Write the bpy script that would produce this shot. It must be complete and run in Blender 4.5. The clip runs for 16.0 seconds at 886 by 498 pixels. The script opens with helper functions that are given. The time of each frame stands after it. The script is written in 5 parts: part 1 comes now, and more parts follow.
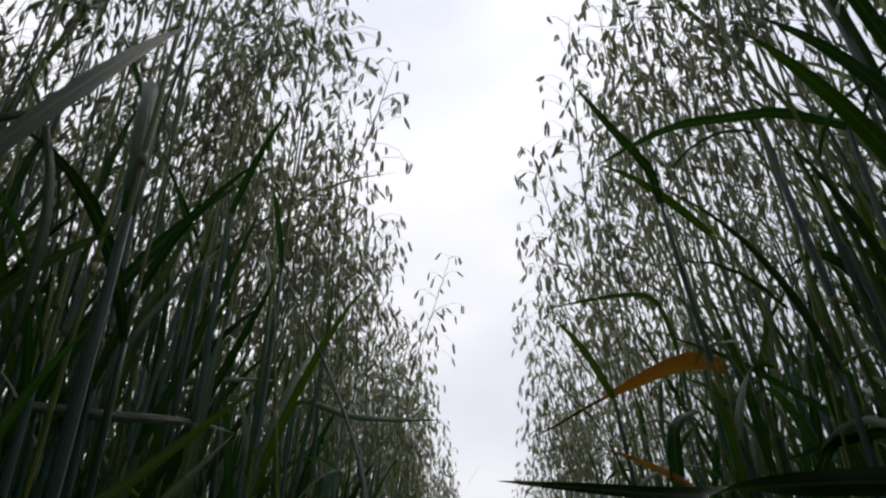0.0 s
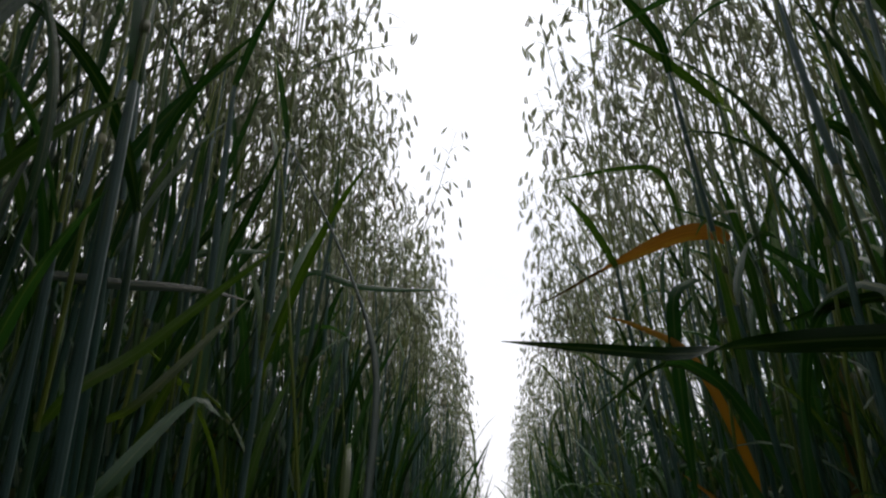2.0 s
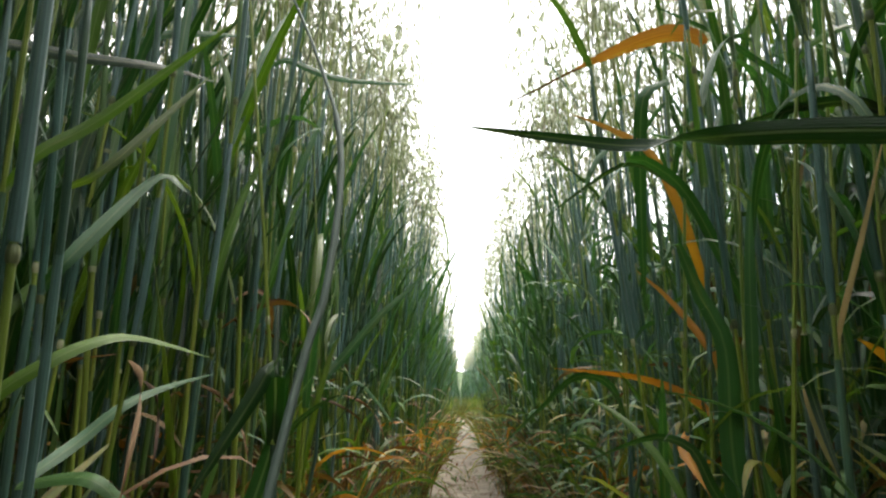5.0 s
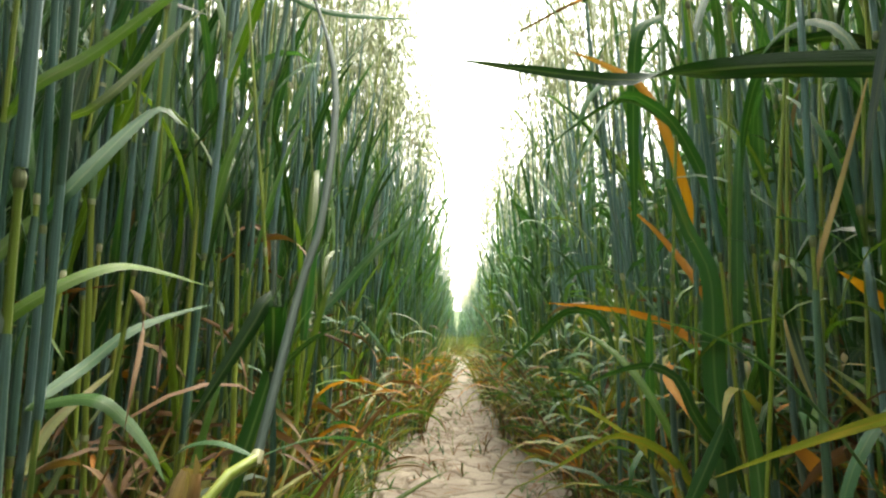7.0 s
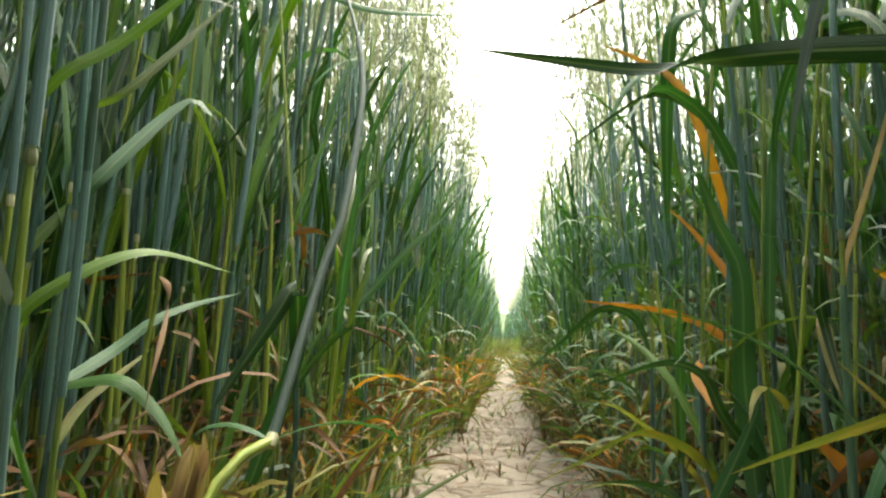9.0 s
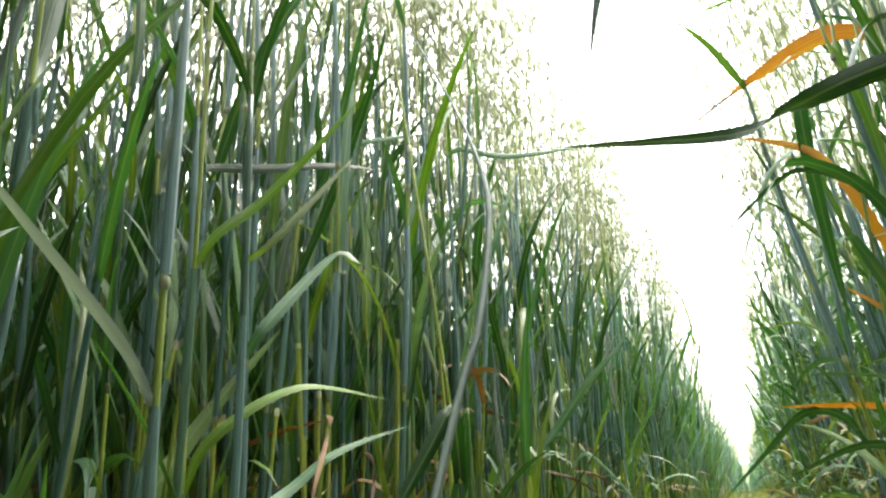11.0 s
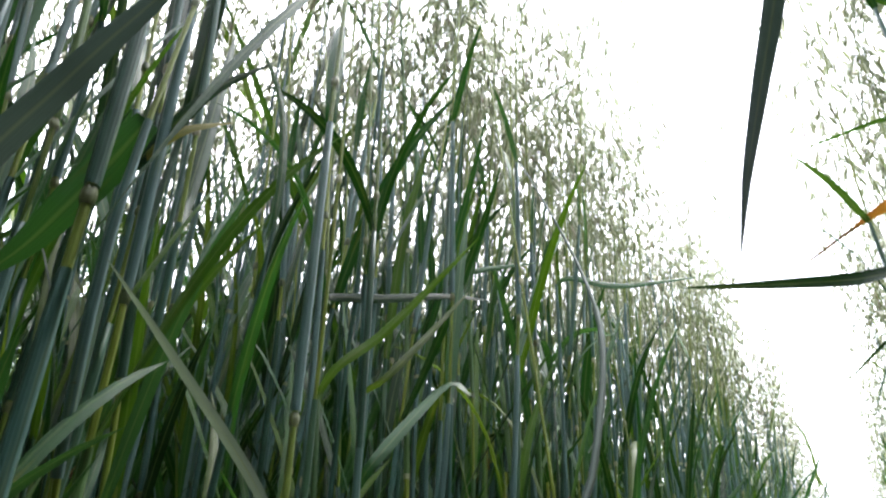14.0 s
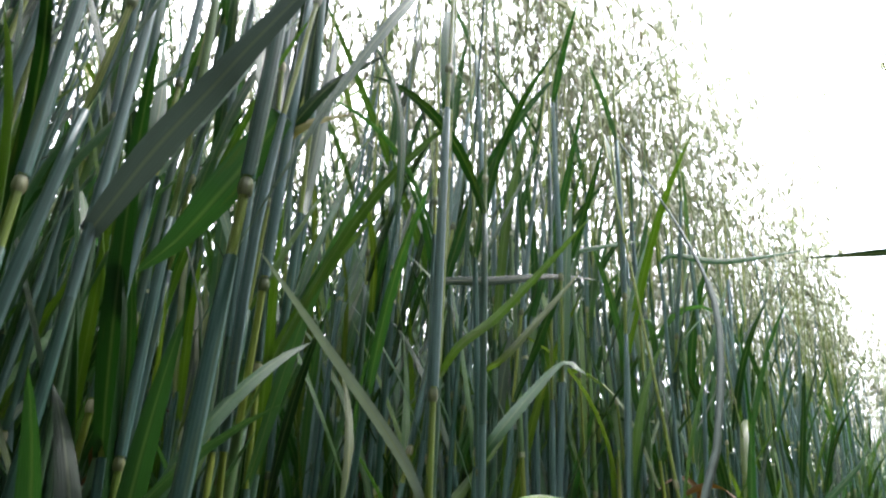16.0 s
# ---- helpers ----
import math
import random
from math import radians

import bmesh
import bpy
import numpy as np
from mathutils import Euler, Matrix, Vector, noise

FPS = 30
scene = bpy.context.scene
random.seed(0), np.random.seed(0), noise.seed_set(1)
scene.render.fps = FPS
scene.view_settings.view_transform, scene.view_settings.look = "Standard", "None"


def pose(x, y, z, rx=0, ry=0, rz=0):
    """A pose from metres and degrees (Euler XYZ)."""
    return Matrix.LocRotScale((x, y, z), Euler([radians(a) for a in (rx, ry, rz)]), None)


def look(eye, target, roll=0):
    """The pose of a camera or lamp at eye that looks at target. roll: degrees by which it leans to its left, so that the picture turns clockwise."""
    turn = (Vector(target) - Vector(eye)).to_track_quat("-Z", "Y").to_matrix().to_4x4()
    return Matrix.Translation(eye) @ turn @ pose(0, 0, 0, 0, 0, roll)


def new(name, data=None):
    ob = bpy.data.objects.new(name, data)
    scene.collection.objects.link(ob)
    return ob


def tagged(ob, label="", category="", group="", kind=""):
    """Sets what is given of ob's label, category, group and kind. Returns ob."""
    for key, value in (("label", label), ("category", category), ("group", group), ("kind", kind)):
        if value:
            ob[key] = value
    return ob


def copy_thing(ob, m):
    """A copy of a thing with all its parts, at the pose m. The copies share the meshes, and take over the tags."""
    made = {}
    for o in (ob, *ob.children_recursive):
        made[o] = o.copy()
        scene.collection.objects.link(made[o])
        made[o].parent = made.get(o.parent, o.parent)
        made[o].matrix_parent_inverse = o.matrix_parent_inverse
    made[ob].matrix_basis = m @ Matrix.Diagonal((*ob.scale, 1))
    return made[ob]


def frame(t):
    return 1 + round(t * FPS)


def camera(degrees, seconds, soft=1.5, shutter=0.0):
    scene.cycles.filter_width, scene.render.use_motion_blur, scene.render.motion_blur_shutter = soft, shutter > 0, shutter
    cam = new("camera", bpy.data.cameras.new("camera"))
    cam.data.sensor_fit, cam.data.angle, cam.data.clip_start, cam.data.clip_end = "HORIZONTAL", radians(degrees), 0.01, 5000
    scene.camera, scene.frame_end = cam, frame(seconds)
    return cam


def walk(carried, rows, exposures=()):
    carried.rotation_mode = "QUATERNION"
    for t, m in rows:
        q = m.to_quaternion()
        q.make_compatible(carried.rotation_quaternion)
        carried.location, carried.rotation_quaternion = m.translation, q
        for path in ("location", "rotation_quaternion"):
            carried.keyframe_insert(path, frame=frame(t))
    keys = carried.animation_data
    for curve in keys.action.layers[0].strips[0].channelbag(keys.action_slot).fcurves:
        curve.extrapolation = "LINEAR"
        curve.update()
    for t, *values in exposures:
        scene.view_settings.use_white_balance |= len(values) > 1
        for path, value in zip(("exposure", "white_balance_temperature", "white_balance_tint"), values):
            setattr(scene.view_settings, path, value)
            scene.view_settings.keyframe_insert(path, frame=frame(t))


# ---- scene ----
import collections

# A narrow wheel track between two stands of tall oats, seen from close to the soil.

cam = camera(58.52, 16.0, 2.3)
# seconds, place, pitch, roll, yaw
PATH = [
    (0.0, -0.013, 0.027, 0.329, 33.66, 1.39, 2.19),
    (0.5, -0.009, 0.024, 0.332, 31.59, 1.62, 1.93),
    (1.0, -0.008, 0.026, 0.327, 29.07, 1.49, 1.96),
    (1.5, -0.010, 0.027, 0.326, 25.97, 2.49, 2.34),
    (2.0, -0.012, 0.023, 0.322, 24.76, 1.40, 2.78),
    (2.5, -0.015, 0.023, 0.319, 21.68, 0.81, 2.56),
    (3.0, -0.014, 0.025, 0.317, 19.11, 0.98, 1.92),
    (3.5, -0.014, 0.025, 0.316, 16.05, 0.67, 0.34),
    (4.0, -0.010, 0.026, 0.313, 13.46, 0.19, 0.17),
    (6.5, 0.004, 0.006, 0.302, 8.02, -0.48, 1.34),
    (7.0, 0.002, 0.008, 0.301, 6.47, -0.44, 0.54),
    (7.5, 0.003, 0.009, 0.301, 6.09, -0.32, 0.23),
    (8.0, 0.004, 0.007, 0.302, 5.84, -1.32, 0.71),
    (10.5, 0.056, 0.011, 0.264, 14.22, 2.86, 15.13),
    (11.0, 0.065, 0.008, 0.255, 18.92, 3.92, 20.20),
    (11.5, 0.069, 0.005, 0.254, 21.56, 3.45, 22.71),
    (12.0, 0.072, 0.003, 0.258, 24.48, 3.52, 26.79),
    (12.5, 0.073, 0.003, 0.259, 27.66, 3.73, 27.11),
    (13.0, 0.070, 0.001, 0.256, 27.13, 1.59, 26.89),
    (13.5, 0.068, -0.004, 0.259, 28.93, 0.12, 26.68),
    (14.0, 0.062, -0.006, 0.262, 27.69, -0.03, 26.49),
    (14.5, 0.062, -0.014, 0.258, 28.50, -0.36, 29.17),
    (15.0, 0.054, -0.013, 0.261, 30.35, -0.29, 28.84),
    (15.5, 0.051, -0.017, 0.258, 28.71, -1.02, 32.63),
    (16.0, 0.049, -0.021, 0.255, 26.65, -0.88, 32.91),
]
# seconds, stops, kelvin, tint
EXPOSURES = [(0.0, -0.23, 6500, 13), (0.5, -0.23, 6500, 13), (1.0, -0.28, 6500, 13), (2.0, 0.1, 6500, 13), (2.5, 0.12, 6500, 13), (3.0, 0.42, 6500, 13), (3.5, 0.94, 6500, 12), (4.2, 1.72, 6600, 10),
             (6.3, 2.95, 7300, 6), (7.2, 3.15, 7350, 5), (8.2, 3.15, 7350, 5), (10.5, 3.42, 7000, 7), (11.5, 3.48, 6750, 9), (12.5, 2.92, 6400, 12), (14.0, 2.64, 6250, 14), (15.2, 2.6, 6250, 15), (16.0, 2.87, 6250, 15)]
walk(cam, [(t, pose(x, y, z, 90 + p, r, w)) for t, x, y, z, p, r, w in PATH], EXPOSURES)


# ---- light: a bright overcast sky ----
SUN_UP, SUN_ROUND = radians(64), radians(30)
world = bpy.data.worlds.new("overcast")
scene.world = world
world.use_nodes = True
wn, wl = world.node_tree.nodes, world.node_tree.links
wn.clear()
w_out = wn.new("ShaderNodeOutputWorld")
w_back = wn.new("ShaderNodeBackground")
w_sky = wn.new("ShaderNodeTexSky")
w_sky.sky_type, w_sky.sun_disc, w_sky.sun_elevation, w_sky.sun_rotation = "NISHITA", False, SUN_UP, SUN_ROUND
w_co = wn.new("ShaderNodeTexCoord")
w_map = wn.new("ShaderNodeMapping")
w_map.inputs["Scale"].default_value = (1.0, 1.0, 1.7)
w_map.inputs["Location"].default_value = (0.35, 0.1, 0.2)
w_noise = wn.new("ShaderNodeTexNoise")
w_noise.inputs["Scale"].default_value, w_noise.inputs["Detail"].default_value = 1.7, 6.0
w_noise.inputs["Roughness"].default_value = 0.45
w_ramp = wn.new("ShaderNodeMapRange")
w_ramp.inputs["From Min"].default_value, w_ramp.inputs["From Max"].default_value = 0.34, 0.62
w_cloud = wn.new("ShaderNodeMix")
w_cloud.data_type = "RGBA"
w_cloud.inputs["A"].default_value, w_cloud.inputs["B"].default_value = (9.2, 9.7, 10.8, 1), (15.5, 15.5, 15.8, 1)
w_mix = wn.new("ShaderNodeMix")
w_mix.data_type = "RGBA"
w_mix.inputs["Factor"].default_value = 0.9
wl.new(w_co.outputs["Generated"], w_map.inputs["Vector"])
wl.new(w_map.outputs["Vector"], w_noise.inputs["Vector"])
wl.new(w_noise.outputs["Fac"], w_ramp.inputs["Value"])
wl.new(w_ramp.outputs["Result"], w_cloud.inputs["Factor"])
wl.new(w_sky.outputs["Color"], w_mix.inputs["A"])
wl.new(w_cloud.outputs["Result"], w_mix.inputs["B"])
w_split = wn.new("ShaderNodeSeparateXYZ")
w_rise = wn.new("ShaderNodeMapRange")
w_rise.inputs["To Min"].default_value, w_rise.inputs["To Max"].default_value = 0.66, 1.2
w_scale = wn.new("ShaderNodeVectorMath")
w_scale.operation = "SCALE"
wl.new(w_co.outputs["Generated"], w_split.inputs["Vector"])
wl.new(w_split.outputs["Z"], w_rise.inputs["Value"])
wl.new(w_mix.outputs["Result"], w_scale.inputs[0])
wl.new(w_rise.outputs["Result"], w_scale.inputs["Scale"])
wl.new(w_scale.outputs["Vector"], w_back.inputs["Color"])
w_back.inputs["Strength"].default_value = 0.1
wl.new(w_back.outputs["Background"], w_out.inputs["Surface"])

sun = new("sun", bpy.data.lights.new("sun", "SUN"))
sun.data.energy, sun.data.angle, sun.data.color = 1.2, radians(16), (1.0, 0.96, 0.9)
sun_way = Vector((math.sin(SUN_ROUND) * math.cos(SUN_UP), math.cos(SUN_ROUND) * math.cos(SUN_UP), math.sin(SUN_UP)))
sun.matrix_world = look(sun_way * 50, (0, 0, 0))


# ---- materials ----
def material(name):
    m = bpy.data.materials.new(name)
    m.use_nodes = True
    n, l = m.node_tree.nodes, m.node_tree.links
    return m, n, l, n["Principled BSDF"], n["Material Output"]


def ramp_of(n, stops):
    r = n.new("ShaderNodeValToRGB")
    e = r.color_ramp.elements
    while len(e) < len(stops):
        e.new(0.5)
    for el, (at, col) in zip(e, stops):
        el.position, el.color = at, (*col, 1)
    return r


def math_node(n, l, op, a, b):
    k = n.new("ShaderNodeMath")
    k.operation = op
    for i, v in enumerate((a, b)):
        if isinstance(v, (int, float)):
            k.inputs[i].default_value = v
        else:
            l.new(v, k.inputs[i])
    return k.outputs[0]


def own_random(n, l):
    """A number from 0 to 1 that differs from leaf to leaf."""
    info, geo = n.new("ShaderNodeObjectInfo"), n.new("ShaderNodeNewGeometry")
    return math_node(n, l, "FRACT", math_node(n, l, "ADD", info.outputs["Random"], geo.outputs["Random Per Island"]), 0.0)


def plant_material(name, stops, blotch, blotch_share, through_light, rough, veins=18.0, vein_depth=0.4, midrib=0.0, gloss=0.35, tint=(1.15, 1.35, 0.45), depth=1.0):
    """Leaf, sheath or husk: colour by piece, blotches along the blade, fine veins, light shining through."""
    m, n, l, bsdf, out = material(name)
    stops = [(at, tuple(c * depth for c in col)) for at, col in stops]
    uv = n.new("ShaderNodeUVMap")
    pick = own_random(n, l)
    base = ramp_of(n, stops)
    l.new(pick, base.inputs["Fac"])
    stretch = n.new("ShaderNodeMapping")
    stretch.inputs["Scale"].default_value = (2.0, 14.0, 1.0)
    l.new(uv.outputs["UV"], stretch.inputs["Vector"])
    spots = n.new("ShaderNodeTexNoise")
    spots.noise_dimensions = "4D"
    spots.inputs["Scale"].default_value, spots.inputs["Detail"].default_value = 1.6, 5.0
    l.new(stretch.outputs["Vector"], spots.inputs["Vector"])
    l.new(math_node(n, l, "MULTIPLY", pick, 60.0), spots.inputs["W"])
    where = n.new("ShaderNodeMapRange")
    where.inputs["From Min"].default_value, where.inputs["From Max"].default_value = 0.66 - blotch_share, 0.86 - blotch_share
    l.new(spots.outputs["Fac"], where.inputs["Value"])
    mixed = n.new("ShaderNodeMix")
    mixed.data_type = "RGBA"
    mixed.inputs["B"].default_value = (*blotch, 1)
    l.new(where.outputs["Result"], mixed.inputs["Factor"])
    l.new(base.outputs["Color"], mixed.inputs["A"])
    lines = n.new("ShaderNodeMapping")
    lines.inputs["Scale"].default_value = (veins, 3.0, 1.0)
    l.new(uv.outputs["UV"], lines.inputs["Vector"])
    ribs = n.new("ShaderNodeTexNoise")
    ribs.inputs["Scale"].default_value, ribs.inputs["Detail"].default_value = 1.0, 3.0
    l.new(lines.outputs["Vector"], ribs.inputs["Vector"])
    shade = n.new("ShaderNodeMix")
    shade.data_type, shade.blend_type = "RGBA", "MULTIPLY"
    shade.inputs["Factor"].default_value = vein_depth * 2
    tone = ramp_of(n, [(0.3, (0.5, 0.55, 0.45)), (0.7, (1.15, 1.15, 1.1))])
    l.new(ribs.outputs["Fac"], tone.inputs["Fac"])
    l.new(mixed.outputs["Result"], shade.inputs["A"])
    l.new(tone.outputs["Color"], shade.inputs["B"])
    across = n.new("ShaderNodeSeparateXYZ")
    l.new(uv.outputs["UV"], across.inputs["Vector"])
    rib = n.new("ShaderNodeMapRange")
    rib.inputs["From Min"].default_value, rib.inputs["From Max"].default_value = 0.09, 0.02
    rib.inputs["To Max"].default_value = midrib
    l.new(math_node(n, l, "ABSOLUTE", math_node(n, l, "SUBTRACT", across.outputs["X"], 0.5), 0.0), rib.inputs["Value"])
    pale = n.new("ShaderNodeMix")
    pale.data_type = "RGBA"
    pale.inputs["B"].default_value = (0.17, 0.21, 0.10, 1)
    l.new(rib.outputs["Result"], pale.inputs["Factor"])
    l.new(shade.outputs["Result"], pale.inputs["A"])
    shade = pale
    bump = n.new("ShaderNodeBump")
    bump.inputs["Strength"].default_value, bump.inputs["Distance"].default_value = 0.7, 0.0008
    l.new(ribs.outputs["Fac"], bump.inputs["Height"])
    l.new(shade.outputs["Result"], bsdf.inputs["Base Color"])
    l.new(bump.outputs["Normal"], bsdf.inputs["Normal"])
    bsdf.inputs["Roughness"].default_value = rough
    bsdf.inputs["Specular IOR Level"].default_value = gloss
    if through_light:
        glow = n.new("ShaderNodeBsdfTranslucent")
        warm = n.new("ShaderNodeMix")
        warm.data_type, warm.blend_type = "RGBA", "MULTIPLY"
        warm.inputs["Factor"].default_value = 1.0
        warm.inputs["B"].default_value = (*tint, 1)
        l.new(shade.outputs["Result"], warm.inputs["A"])
        l.new(warm.outputs["Result"], glow.inputs["Color"])
        both = n.new("ShaderNodeMixShader")
        both.inputs["Fac"].default_value = through_light
        l.new(bsdf.outputs["BSDF"], both.inputs[1])
        l.new(glow.outputs["BSDF"], both.inputs[2])
        l.new(both.outputs["Shader"], out.inputs["Surface"])
    return m


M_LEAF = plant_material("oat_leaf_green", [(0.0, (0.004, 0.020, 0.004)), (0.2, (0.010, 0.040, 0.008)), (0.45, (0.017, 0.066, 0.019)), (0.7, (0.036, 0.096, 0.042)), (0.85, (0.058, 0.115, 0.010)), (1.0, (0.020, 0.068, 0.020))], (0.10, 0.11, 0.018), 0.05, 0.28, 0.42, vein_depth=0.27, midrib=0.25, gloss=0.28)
M_FRESH = plant_material("oat_leaf_fresh", [(0.0, (0.10, 0.17, 0.018)), (0.5, (0.14, 0.21, 0.035)), (1.0, (0.08, 0.15, 0.02))], (0.2, 0.2, 0.05), 0.06, 0.42, 0.42, midrib=0.3, depth=0.46)
M_SHEATH = plant_material("oat_sheath_bloom", [(0.0, (0.012, 0.036, 0.018)), (0.25, (0.030, 0.072, 0.062)), (0.55, (0.062, 0.108, 0.110)), (0.8, (0.034, 0.076, 0.058)), (1.0, (0.064, 0.115, 0.022))], (0.085, 0.12, 0.05), 0.10, 0.1, 0.40, 9.0, gloss=0.35, depth=1.28)
M_CULM = plant_material("oat_culm_straw_green", [(0.0, (0.13, 0.19, 0.028)), (0.5, (0.21, 0.26, 0.045)), (1.0, (0.09, 0.15, 0.03))], (0.28, 0.23, 0.07), 0.10, 0.1, 0.36, 8.0, depth=0.85)
M_DRY = plant_material("oat_leaf_dry", [(0.0, (0.09, 0.042, 0.016)), (0.3, (0.22, 0.105, 0.036)), (0.65, (0.28, 0.11, 0.030)), (1.0, (0.34, 0.23, 0.11))], (0.06, 0.03, 0.012), 0.14, 0.2, 0.7, depth=0.42)
M_ORANGE = plant_material("oat_leaf_orange", [(0.0, (0.38, 0.135, 0.018)), (0.5, (0.44, 0.19, 0.022)), (1.0, (0.33, 0.115, 0.035))], (0.36, 0.25, 0.08), 0.08, 0.32, 0.5, depth=0.85)
M_YELLOW = plant_material("oat_leaf_yellowing", [(0.0, (0.16, 0.195, 0.030)), (0.5, (0.29, 0.24, 0.058)), (1.0, (0.18, 0.205, 0.042))], (0.286, 0.143, 0.044), 0.14, 0.3, 0.5, midrib=0.2, depth=0.62)
M_HUSK = plant_material("oat_husk", [(0.0, (0.17, 0.20, 0.12)), (0.4, (0.33, 0.355, 0.24)), (0.8, (0.44, 0.45, 0.34)), (1.0, (0.25, 0.21, 0.16))], (0.50, 0.48, 0.38), 0.10, 0.36, 0.5, 6.0, tint=(1.05, 1.1, 0.8))
M_TWIG = plant_material("oat_branch", [(0.0, (0.11, 0.15, 0.06)), (1.0, (0.16, 0.19, 0.09))], (0.2, 0.2, 0.11), 0.05, 0.1, 0.5, 4.0)
M_STRAW = plant_material("oat_straw_torn", [(0.0, (0.46, 0.30, 0.16)), (1.0, (0.50, 0.36, 0.20))], (0.30, 0.16, 0.07), 0.10, 0.25, 0.7, depth=0.62)
M_PALE = plant_material("oat_leaf_bloom", [(0.0, (0.058, 0.092, 0.086)), (1.0, (0.072, 0.105, 0.095))], (0.06, 0.09, 0.05), 0.06, 0.16, 0.5, vein_depth=0.12, midrib=0.3, gloss=0.3, tint=(1.1, 1.1, 0.9))
M_GLAUCOUS = plant_material("oat_leaf_glaucous", [(0.0, (0.13, 0.18, 0.15)), (1.0, (0.16, 0.21, 0.175))], (0.12, 0.15, 0.09), 0.06, 0.25, 0.5, vein_depth=0.15, midrib=0.3, gloss=0.3, tint=(1.1, 1.1, 0.8))
M_STEM = plant_material("oat_stalk_grey", [(0.0, (0.050, 0.078, 0.066)), (1.0, (0.055, 0.085, 0.07))], (0.09, 0.12, 0.09), 0.06, 0.0, 0.65, 9.0, gloss=0.2, depth=0.67)
M_NODE = plant_material("oat_node", [(0.0, (0.05, 0.07, 0.025)), (0.6, (0.16, 0.17, 0.08)), (1.0, (0.42, 0.40, 0.26))], (0.06, 0.045, 0.025), 0.12, 0.0, 0.5, 5.0)


def soil_material():
    m, n, l, bsdf, out = material("dry_clay_soil")
    geo = n.new("ShaderNodeNewGeometry")
    big, small = n.new("ShaderNodeTexNoise"), n.new("ShaderNodeTexNoise")
    for k, sc, de in ((big, 9.0, 6.0), (small, 160.0, 8.0)):
        k.inputs["Scale"].default_value, k.inputs["Detail"].default_value = sc, de
        l.new(geo.outputs["Position"], k.inputs["Vector"])
    col = ramp_of(n, [(0.3, (0.095, 0.076, 0.054)), (0.5, (0.145, 0.122, 0.093)), (0.7, (0.19, 0.163, 0.127))])
    l.new(big.outputs["Fac"], col.inputs["Fac"])
    fine = ramp_of(n, [(0.3, (0.62, 0.6, 0.58)), (0.6, (1, 1, 1))])
    l.new(small.outputs["Fac"], fine.inputs["Fac"])
    mul = n.new("ShaderNodeMix")
    mul.data_type, mul.blend_type = "RGBA", "MULTIPLY"
    mul.inputs["Factor"].default_value = 0.7
    l.new(col.outputs["Color"], mul.inputs["A"])
    l.new(fine.outputs["Color"], mul.inputs["B"])
    l.new(mul.outputs["Result"], bsdf.inputs["Base Color"])
    bump = n.new("ShaderNodeBump")
    bump.inputs["Strength"].default_value, bump.inputs["Distance"].default_value = 0.5, 0.0015
    l.new(small.outputs["Fac"], bump.inputs["Height"])
    l.new(bump.outputs["Normal"], bsdf.inputs["Normal"])
    bsdf.inputs["Roughness"].default_value = 0.95
    bsdf.inputs["Specular IOR Level"].default_value = 0.2
    return m


M_SOIL = soil_material()


# ---- mesh building ----
class Geo:
    """Collects quads and triangles with a lengthwise map and a material for each face."""

    def __init__(self):
        self.v, self.q, self.t, self.uv, self.mq, self.mt, self.n = [], [], [], [], [], [], 0

    def add(self, v, uv, q=(), t=(), mat=0):
        q, t = np.array(q, int).reshape(-1, 4), np.array(t, int).reshape(-1, 3)
        self.v.append(np.asarray(v, float)), self.uv.append(np.asarray(uv, float))
        self.q.append(q + self.n), self.t.append(t + self.n)
        self.mq.append(np.full(len(q), mat)), self.mt.append(np.full(len(t), mat))
        self.n += len(v)

    def arrays(self):
        return tuple(np.concatenate(a) for a in (self.v, self.uv, self.q, self.t, self.mq, self.mt))


def mesh_of(name, arrays, mats):
    v, uv, q, t, mq, mt = arrays
    me = bpy.data.meshes.new(name)
    loops = np.concatenate([q.ravel(), t.ravel()]).astype(np.int32)
    starts = np.concatenate([np.arange(len(q)) * 4, len(q) * 4 + np.arange(len(t)) * 3]).astype(np.int32)
    me.vertices.add(len(v))
    me.vertices.foreach_set("co", v.astype(np.float32).ravel())
    me.loops.add(len(loops))
    me.loops.foreach_set("vertex_index", loops)
    me.polygons.add(len(starts))
    me.polygons.foreach_set("loop_start", starts)
    for m in mats:
        me.materials.append(m)
    me.polygons.foreach_set("material_index", np.concatenate([mq, mt]).astype(np.int32))
    layer = me.uv_layers.new(name="UVMap")
    layer.data.foreach_set("uv", uv[loops].astype(np.float32).ravel())
    me.update(calc_edges=True)
    me.shade_smooth()
    return me


def thing(name, at=(0, 0, 0)):
    ob = new(name)
    ob.empty_display_size = 0.05
    ob.location = at
    return ob


def part(name, geo, mats, parent, label=""):
    ob = new(name, mesh_of(name, geo.arrays(), mats))
    ob.parent = parent
    return tagged(ob, label)


def unit(a):
    return a / np.maximum(np.linalg.norm(a, axis=-1, keepdims=True), 1e-9)


